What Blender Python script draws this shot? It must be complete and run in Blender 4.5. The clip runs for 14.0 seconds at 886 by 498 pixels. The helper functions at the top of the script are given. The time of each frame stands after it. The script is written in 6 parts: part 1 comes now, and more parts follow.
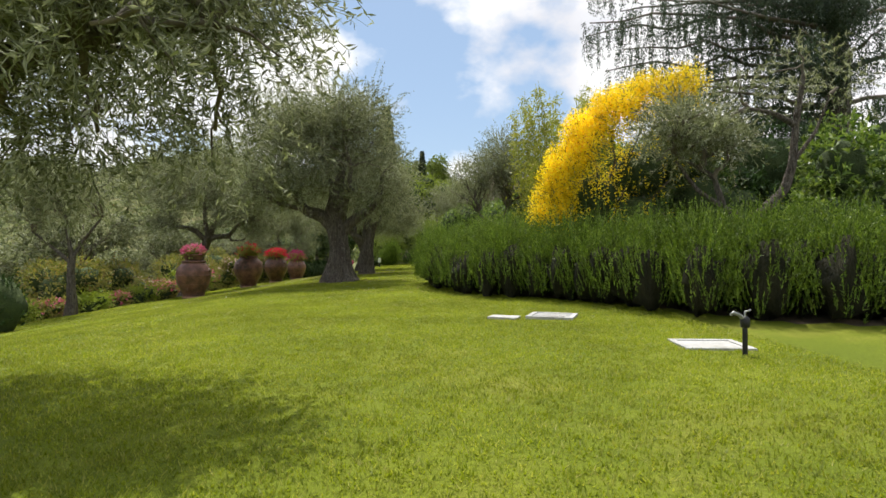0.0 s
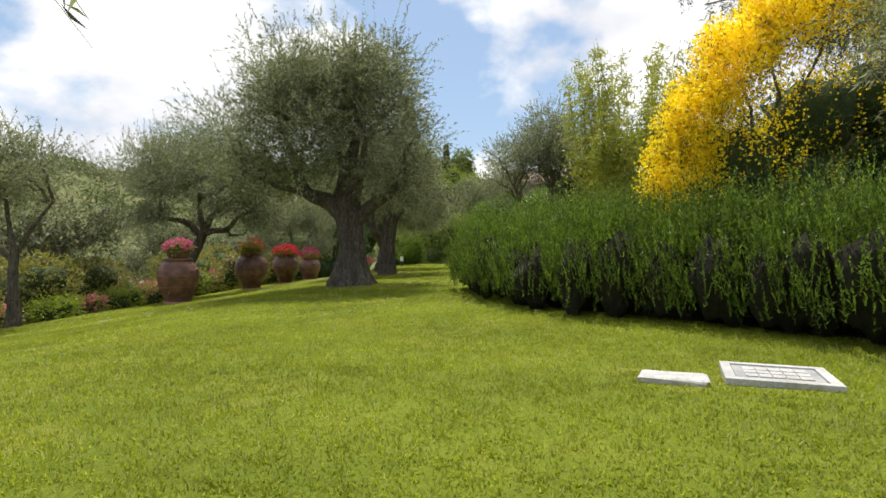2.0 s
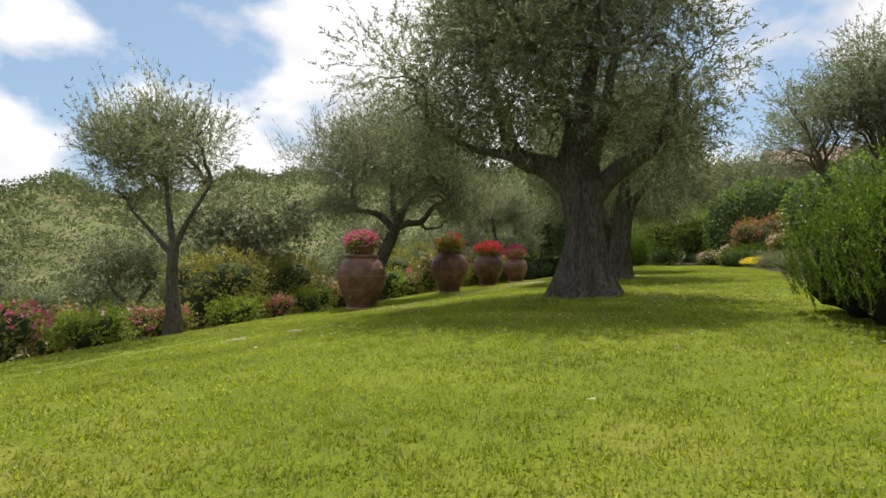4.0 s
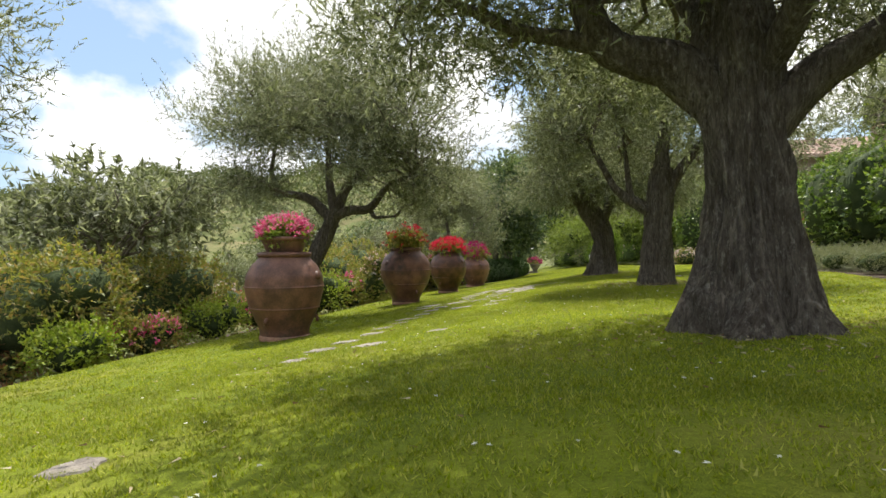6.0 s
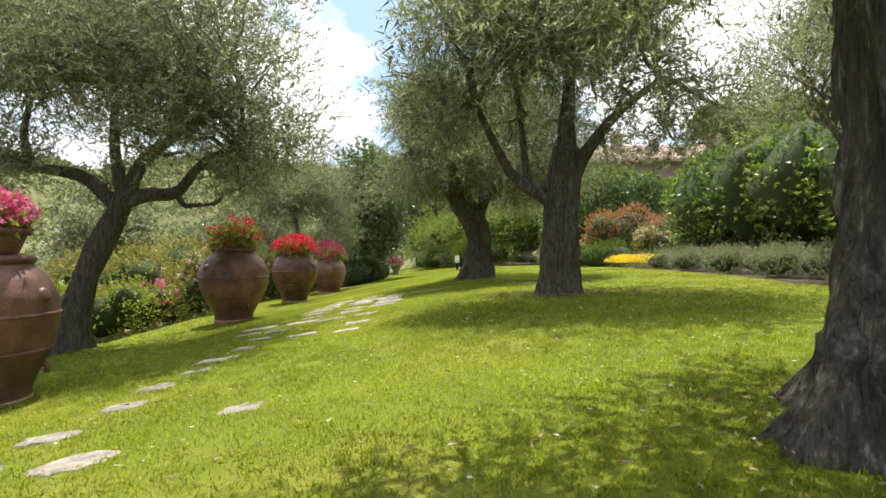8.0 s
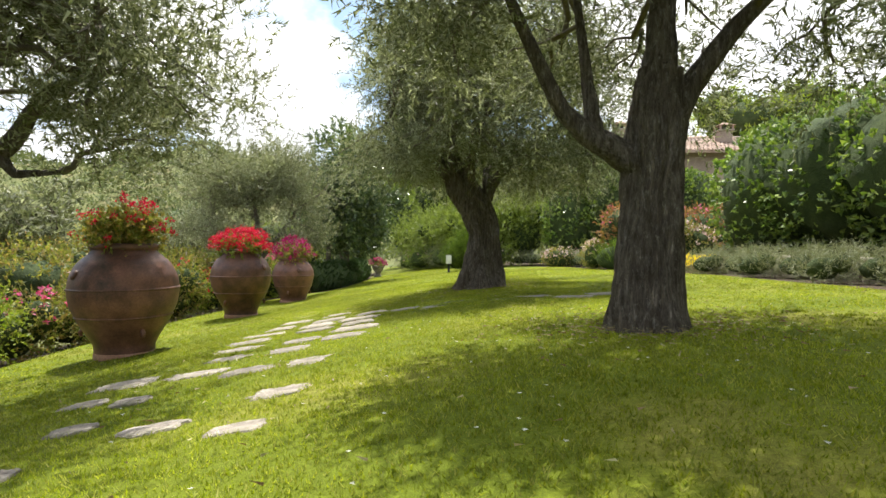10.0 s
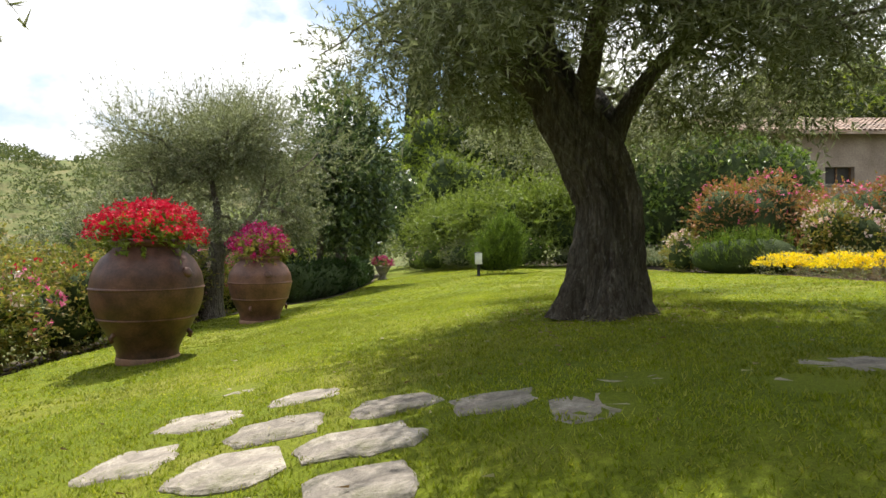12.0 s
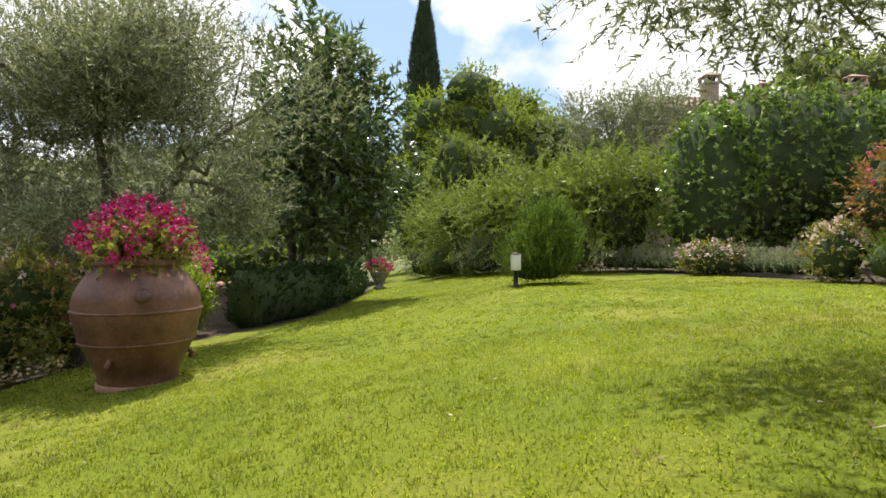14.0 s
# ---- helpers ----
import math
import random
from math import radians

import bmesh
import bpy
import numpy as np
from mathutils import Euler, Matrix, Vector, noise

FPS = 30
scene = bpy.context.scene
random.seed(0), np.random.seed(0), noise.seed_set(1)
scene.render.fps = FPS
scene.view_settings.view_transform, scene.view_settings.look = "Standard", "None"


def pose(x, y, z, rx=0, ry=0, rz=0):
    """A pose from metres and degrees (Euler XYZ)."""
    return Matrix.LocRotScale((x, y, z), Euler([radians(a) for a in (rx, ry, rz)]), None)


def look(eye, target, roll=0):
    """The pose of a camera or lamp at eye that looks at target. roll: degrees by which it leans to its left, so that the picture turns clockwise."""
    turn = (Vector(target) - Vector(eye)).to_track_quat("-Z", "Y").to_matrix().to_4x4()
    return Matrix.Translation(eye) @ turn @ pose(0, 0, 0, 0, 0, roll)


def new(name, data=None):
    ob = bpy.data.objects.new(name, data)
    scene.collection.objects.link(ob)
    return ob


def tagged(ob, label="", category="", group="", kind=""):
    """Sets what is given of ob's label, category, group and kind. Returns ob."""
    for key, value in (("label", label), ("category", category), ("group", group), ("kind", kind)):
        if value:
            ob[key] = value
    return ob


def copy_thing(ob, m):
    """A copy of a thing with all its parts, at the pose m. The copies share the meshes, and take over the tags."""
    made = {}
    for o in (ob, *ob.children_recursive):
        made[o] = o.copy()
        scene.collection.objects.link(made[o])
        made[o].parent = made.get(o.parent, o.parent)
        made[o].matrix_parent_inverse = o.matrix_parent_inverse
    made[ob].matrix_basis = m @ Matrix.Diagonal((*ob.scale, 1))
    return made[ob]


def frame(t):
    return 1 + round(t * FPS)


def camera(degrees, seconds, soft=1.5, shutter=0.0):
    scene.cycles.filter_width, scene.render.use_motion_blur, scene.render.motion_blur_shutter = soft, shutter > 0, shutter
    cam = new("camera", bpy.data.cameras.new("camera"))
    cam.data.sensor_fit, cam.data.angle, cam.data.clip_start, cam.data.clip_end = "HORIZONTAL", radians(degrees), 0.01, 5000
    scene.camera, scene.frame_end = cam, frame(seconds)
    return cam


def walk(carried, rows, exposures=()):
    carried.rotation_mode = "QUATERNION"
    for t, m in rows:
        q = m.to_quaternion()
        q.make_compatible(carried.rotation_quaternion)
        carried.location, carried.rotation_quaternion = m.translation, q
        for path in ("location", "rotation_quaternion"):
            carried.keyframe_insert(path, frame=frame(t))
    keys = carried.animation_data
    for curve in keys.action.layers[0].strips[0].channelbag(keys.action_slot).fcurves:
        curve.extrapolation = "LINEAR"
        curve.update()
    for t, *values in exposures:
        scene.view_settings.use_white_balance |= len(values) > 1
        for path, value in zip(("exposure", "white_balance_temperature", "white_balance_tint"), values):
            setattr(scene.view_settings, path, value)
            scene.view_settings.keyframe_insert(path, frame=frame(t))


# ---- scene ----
# ---- camera and walk ----
cam = camera(75.3, 14.0)
PATH = [
    (0.0, -0.033, -0.009, 0.812, -0.24, 0.0, 0.1),
    (0.5, -0.084, 0.731, 0.782, 0.28, -0.04, 0.1),
    (1.0, -0.163, 1.543, 0.762, 0.42, -0.07, 0.09),
    (1.5, -0.271, 2.406, 0.746, 0.39, -0.08, 0.07),
    (2.0, -0.409, 3.301, 0.725, 1.92, -0.08, 0.03),
    (2.5, -0.582, 4.213, 0.695, 6.65, -0.06, -0.02),
    (3.0, -0.815, 5.151, 0.658, 11.91, -0.04, -0.08),
    (3.5, -1.137, 6.128, 0.618, 17.8, 0.0, -0.1),
    (4.0, -1.57, 7.152, 0.579, 21.86, 0.04, -0.07),
    (4.5, -2.087, 8.19, 0.544, 23.59, 0.09, 0.0),
    (5.0, -2.637, 9.186, 0.516, 23.16, 0.13, 0.11),
    (5.5, -3.173, 10.087, 0.494, 20.35, 0.15, 0.21),
    (6.0, -3.642, 10.84, 0.481, 14.83, 0.15, 0.3),
    (6.5, -3.971, 11.454, 0.477, 7.36, 0.13, 0.36),
    (7.0, -4.079, 12.014, 0.479, 2.99, 0.11, 0.37),
    (7.5, -4.068, 12.624, 0.485, 1.51, 0.08, 0.35),
    (8.0, -4.079, 13.356, 0.493, 0.65, 0.07, 0.3),
    (8.5, -4.106, 14.136, 0.499, -0.12, 0.04, 0.25),
    (9.0, -4.124, 14.898, 0.503, -0.51, 0.01, 0.21),
    (9.5, -4.155, 15.676, 0.501, -0.67, -0.02, 0.17),
    (10.0, -4.228, 16.515, 0.493, -0.76, -0.06, 0.12),
    (10.5, -4.37, 17.459, 0.476, -0.88, -0.1, 0.08),
    (11.0, -4.563, 18.554, 0.45, -0.99, -0.14, 0.03),
    (11.5, -4.735, 19.833, 0.423, -0.93, -0.16, -0.01),
    (12.0, -4.855, 21.184, 0.403, -0.75, -0.15, -0.01),
    (12.5, -4.929, 22.399, 0.395, -0.54, -0.09, 0.04),
    (13.0, -4.982, 23.458, 0.391, -0.39, -0.01, 0.1),
    (13.5, -5.051, 24.487, 0.376, -0.49, 0.07, 0.14),
    (14.0, -5.161, 25.549, 0.338, -0.74, 0.11, 0.12),
]
walk(cam, [(t, pose(x, y, z, 90 + pitch, roll, yaw)) for t, x, y, z, yaw, pitch, roll in PATH],
     [(0.0, 0.2), (2.0, 0.2), (3.5, 0.08), (5.0, 0.3), (6.0, 0.52), (7.0, 0.72), (8.2, 0.8), (10.5, 0.85), (11.5, 0.6), (12.5, 0.53), (14.0, 0.54)])

# ---- world, sun, exposure ----
SUN_DIR = Vector((-0.06, 0.42, 0.90)).normalized()
world = bpy.data.worlds.new("sky")
scene.world = world
world.use_nodes = True
wt = world.node_tree
wt.nodes.clear()
w_out = wt.nodes.new("ShaderNodeOutputWorld")
w_bg = wt.nodes.new("ShaderNodeBackground")
w_bg.inputs["Strength"].default_value = 0.10
w_sky = wt.nodes.new("ShaderNodeTexSky")
w_sky.sky_type = "NISHITA"
w_sky.sun_disc = False
w_sky.sun_elevation = math.asin(SUN_DIR.z)
w_sky.sun_rotation = math.atan2(SUN_DIR.x, SUN_DIR.y)
w_tc = wt.nodes.new("ShaderNodeTexCoord")
w_map = wt.nodes.new("ShaderNodeMapping")
w_map.inputs["Scale"].default_value = (1.0, 1.0, 1.5)
w_map.inputs["Location"].default_value = (0.35, 0.1, 0.2)
w_noise = wt.nodes.new("ShaderNodeTexNoise")
w_noise.inputs["Scale"].default_value = 2.6
w_noise.inputs["Detail"].default_value = 9.0
w_noise.inputs["Roughness"].default_value = 0.52
w_noise.inputs["Distortion"].default_value = 0.0
w_ramp = wt.nodes.new("ShaderNodeValToRGB")
w_ramp.color_ramp.elements[0].position = 0.435
w_ramp.color_ramp.elements[1].position = 0.505
w_shade = wt.nodes.new("ShaderNodeTexNoise")
w_shade.inputs["Scale"].default_value = 5.0
w_shade.inputs["Detail"].default_value = 4.0
w_cloud = wt.nodes.new("ShaderNodeValToRGB")
w_cloud.color_ramp.elements[0].position = 0.35
w_cloud.color_ramp.elements[0].color = (7.6, 7.7, 8.2, 1)
w_cloud.color_ramp.elements[1].position = 0.6
w_cloud.color_ramp.elements[1].color = (10.5, 10.4, 10.4, 1)
w_mix = wt.nodes.new("ShaderNodeMixRGB")
w_haze = wt.nodes.new("ShaderNodeMixRGB")
w_haze.inputs[0].default_value = 0.4
w_haze.inputs[2].default_value = (4.6, 6.6, 9.2, 1)
for a, b in ((w_tc.outputs["Generated"], w_map.inputs[0]), (w_map.outputs[0], w_noise.inputs["Vector"]), (w_map.outputs[0], w_shade.inputs["Vector"]),
             (w_noise.outputs["Fac"], w_ramp.inputs[0]), (w_shade.outputs["Fac"], w_cloud.inputs[0]), (w_ramp.outputs[0], w_mix.inputs[0]),
             (w_sky.outputs[0], w_haze.inputs[1]), (w_haze.outputs[0], w_mix.inputs[1]), (w_cloud.outputs[0], w_mix.inputs[2]), (w_mix.outputs[0], w_bg.inputs[0]), (w_bg.outputs[0], w_out.inputs[0])):
    wt.links.new(a, b)

sun = new("sun", bpy.data.lights.new("sun", "SUN"))
sun.data.energy = 4.9
sun.data.angle = radians(0.55)
sun.data.color = (1.0, 0.95, 0.86)
sun.matrix_world = look(SUN_DIR * 80, (0, 0, 0))


# ---- materials ----
def nodes_of(name):
    m = bpy.data.materials.new(name)
    m.use_nodes = True
    t = m.node_tree
    t.nodes.clear()
    out = t.nodes.new("ShaderNodeOutputMaterial")
    return m, t, out


def mix_colours(t, fac, a, b):
    n = t.nodes.new("ShaderNodeMixRGB")
    t.links.new(fac, n.inputs[0])
    for i, c in ((1, a), (2, b)):
        if isinstance(c, tuple):
            n.inputs[i].default_value = (*c, 1)
        else:
            t.links.new(c, n.inputs[i])
    return n.outputs[0]


def noise_fac(t, scale, detail=4.0, lo=0.35, hi=0.65, stretch=None, rough=0.55):
    n = t.nodes.new("ShaderNodeTexNoise")
    n.inputs["Scale"].default_value = scale
    n.inputs["Detail"].default_value = detail
    n.inputs["Roughness"].default_value = rough
    tc = t.nodes.new("ShaderNodeTexCoord")
    if stretch:
        mp = t.nodes.new("ShaderNodeMapping")
        mp.inputs["Scale"].default_value = stretch
        t.links.new(tc.outputs["Object"], mp.inputs[0])
        t.links.new(mp.outputs[0], n.inputs["Vector"])
    else:
        t.links.new(tc.outputs["Object"], n.inputs["Vector"])
    r = t.nodes.new("ShaderNodeMapRange")
    r.inputs["From Min"].default_value, r.inputs["From Max"].default_value = lo, hi
    t.links.new(n.outputs["Fac"], r.inputs["Value"])
    return r.outputs[0], n.outputs["Fac"]


def surface(name, a, b, scale=6.0, fine=60.0, third=None, rough=0.85, bump=0.3, dist=0.01, stretch=None, metal=0.0, piece=0.0, spec=0.3):
    """A two-scale mottled surface: a and b mixed by a large noise, third by a patchy one, a fine grain and bump."""
    m, t, out = nodes_of(name)
    p = t.nodes.new("ShaderNodeBsdfPrincipled")
    f1, _ = noise_fac(t, scale, 5, 0.35, 0.65, stretch)
    col = mix_colours(t, f1, a, b)
    if third:
        f3, _ = noise_fac(t, scale * 0.37, 8, 0.52, 0.66, stretch, 0.7)
        col = mix_colours(t, f3, col, third)
    f2, raw = noise_fac(t, fine, 6, 0.25, 0.75, stretch, 0.65)
    hsv = t.nodes.new("ShaderNodeHueSaturation")
    v = t.nodes.new("ShaderNodeMapRange")
    v.inputs["To Min"].default_value, v.inputs["To Max"].default_value = 0.7, 1.3
    t.links.new(f2, v.inputs["Value"])
    val = v.outputs[0]
    if piece:
        oi = t.nodes.new("ShaderNodeObjectInfo")
        pr = t.nodes.new("ShaderNodeMapRange")
        pr.inputs["To Min"].default_value, pr.inputs["To Max"].default_value = 1 - piece, 1 + piece
        t.links.new(oi.outputs["Random"], pr.inputs["Value"])
        mm = t.nodes.new("ShaderNodeMath")
        mm.operation = "MULTIPLY"
        t.links.new(val, mm.inputs[0])
        t.links.new(pr.outputs[0], mm.inputs[1])
        val = mm.outputs[0]
    t.links.new(val, hsv.inputs["Value"])
    t.links.new(col, hsv.inputs["Color"])
    t.links.new(hsv.outputs[0], p.inputs["Base Color"])
    p.inputs["Roughness"].default_value = rough
    p.inputs["Metallic"].default_value = metal
    p.inputs["Specular IOR Level"].default_value = spec
    bp = t.nodes.new("ShaderNodeBump")
    bp.inputs["Strength"].default_value = bump
    bp.inputs["Distance"].default_value = dist
    t.links.new(raw, bp.inputs["Height"])
    t.links.new(bp.outputs[0], p.inputs["Normal"])
    t.links.new(p.outputs[0], out.inputs[0])
    return m


def leaf(name, colours, through_light=0.3, rough=0.5, spec=0.35, patch=1.2, value=(0.7, 1.3), glow=(1.5, 1.6, 0.7)):
    """Foliage: each leaf takes one of the colours at random, patches drift in tone, and light shines through."""
    m, t, out = nodes_of(name)
    g = t.nodes.new("ShaderNodeNewGeometry")
    ramp = t.nodes.new("ShaderNodeValToRGB")
    e = ramp.color_ramp.elements
    while len(e) < len(colours):
        e.new(0.5)
    for i, c in enumerate(colours):
        e[i].position = i / max(1, len(colours) - 1)
        e[i].color = (*c, 1)
    t.links.new(g.outputs["Random Per Island"], ramp.inputs[0])
    f1, _ = noise_fac(t, patch, 3, 0.3, 0.7)
    hsv = t.nodes.new("ShaderNodeHueSaturation")
    v = t.nodes.new("ShaderNodeMapRange")
    v.inputs["To Min"].default_value, v.inputs["To Max"].default_value = value
    t.links.new(f1, v.inputs["Value"])
    t.links.new(v.outputs[0], hsv.inputs["Value"])
    t.links.new(ramp.outputs[0], hsv.inputs["Color"])
    p = t.nodes.new("ShaderNodeBsdfPrincipled")
    p.inputs["Roughness"].default_value = rough
    p.inputs["Specular IOR Level"].default_value = spec
    t.links.new(hsv.outputs[0], p.inputs["Base Color"])
    tr = t.nodes.new("ShaderNodeBsdfTranslucent")
    gain = t.nodes.new("ShaderNodeMixRGB")
    gain.blend_type = "MULTIPLY"
    gain.inputs[0].default_value = 1.0
    gain.inputs[2].default_value = (*glow, 1)
    t.links.new(hsv.outputs[0], gain.inputs[1])
    t.links.new(gain.outputs[0], tr.inputs[0])
    mx = t.nodes.new("ShaderNodeMixShader")
    mx.inputs[0].default_value = through_light
    t.links.new(p.outputs[0], mx.inputs[1])
    t.links.new(tr.outputs[0], mx.inputs[2])
    t.links.new(mx.outputs[0], out.inputs[0])
    return m


def turf(name):
    """Mown turf: fine bright and dark grain over slow drifts of green and straw."""
    m, t, out = nodes_of(name)
    p = t.nodes.new("ShaderNodeBsdfPrincipled")
    slow, _ = noise_fac(t, 0.9, 5, 0.35, 0.65)
    dry, _ = noise_fac(t, 0.45, 8, 0.52, 0.68, None, 0.7)
    col = mix_colours(t, slow, (0.115, 0.15, 0.01), (0.16, 0.19, 0.013))
    col = mix_colours(t, dry, col, (0.215, 0.21, 0.04))
    tuft, raw1 = noise_fac(t, 55.0, 5, 0.35, 0.65, None, 0.7)
    fine, raw2 = noise_fac(t, 260.0, 4, 0.35, 0.65, None, 0.7)
    for f, lo, hi in ((tuft, 0.72, 1.2), (fine, 0.55, 1.4)):
        hsv = t.nodes.new("ShaderNodeHueSaturation")
        v = t.nodes.new("ShaderNodeMapRange")
        v.inputs["To Min"].default_value, v.inputs["To Max"].default_value = lo, hi
        t.links.new(f, v.inputs["Value"])
        t.links.new(v.outputs[0], hsv.inputs["Value"])
        t.links.new(col, hsv.inputs["Color"])
        col = hsv.outputs[0]
    t.links.new(col, p.inputs["Base Color"])
    p.inputs["Roughness"].default_value = 0.9
    p.inputs["Specular IOR Level"].default_value = 0.15
    bp = t.nodes.new("ShaderNodeBump")
    bp.inputs["Strength"].default_value = 0.5
    bp.inputs["Distance"].default_value = 0.012
    t.links.new(raw2, bp.inputs["Height"])
    t.links.new(bp.outputs[0], p.inputs["Normal"])
    t.links.new(p.outputs[0], out.inputs[0])
    return m


def bark(name):
    """Old olive bark: grey plates split by dark upright fissures."""
    m, t, out = nodes_of(name)
    p = t.nodes.new("ShaderNodeBsdfPrincipled")
    big, _ = noise_fac(t, 4.0, 6, 0.35, 0.65, (1, 1, 0.6))
    plates, raw = noise_fac(t, 34.0, 9, 0.36, 0.6, (1, 1, 0.16), 0.7)
    fine, raw2 = noise_fac(t, 120.0, 6, 0.3, 0.7, (1, 1, 0.3), 0.7)
    col = mix_colours(t, big, (0.145, 0.122, 0.1), (0.225, 0.197, 0.165))
    col = mix_colours(t, plates, (0.07, 0.057, 0.046), col)
    pale, _ = noise_fac(t, 30.0, 9, 0.53, 0.68, (1, 1, 0.42), 0.8)
    col = mix_colours(t, pale, col, (0.34, 0.318, 0.278))
    hsv = t.nodes.new("ShaderNodeHueSaturation")
    v = t.nodes.new("ShaderNodeMapRange")
    v.inputs["To Min"].default_value, v.inputs["To Max"].default_value = 0.65, 1.3
    t.links.new(fine, v.inputs["Value"])
    t.links.new(v.outputs[0], hsv.inputs["Value"])
    t.links.new(col, hsv.inputs["Color"])
    t.links.new(hsv.outputs[0], p.inputs["Base Color"])
    p.inputs["Roughness"].default_value = 0.95
    p.inputs["Specular IOR Level"].default_value = 0.15
    add = t.nodes.new("ShaderNodeMath")
    add.operation = "MULTIPLY_ADD"
    add.inputs[1].default_value = 0.25
    t.links.new(raw2, add.inputs[0])
    t.links.new(plates, add.inputs[2])
    bp = t.nodes.new("ShaderNodeBump")
    bp.inputs["Strength"].default_value = 0.9
    bp.inputs["Distance"].default_value = 0.03
    t.links.new(add.outputs[0], bp.inputs["Height"])
    t.links.new(bp.outputs[0], p.inputs["Normal"])
    t.links.new(p.outputs[0], out.inputs[0])
    return m


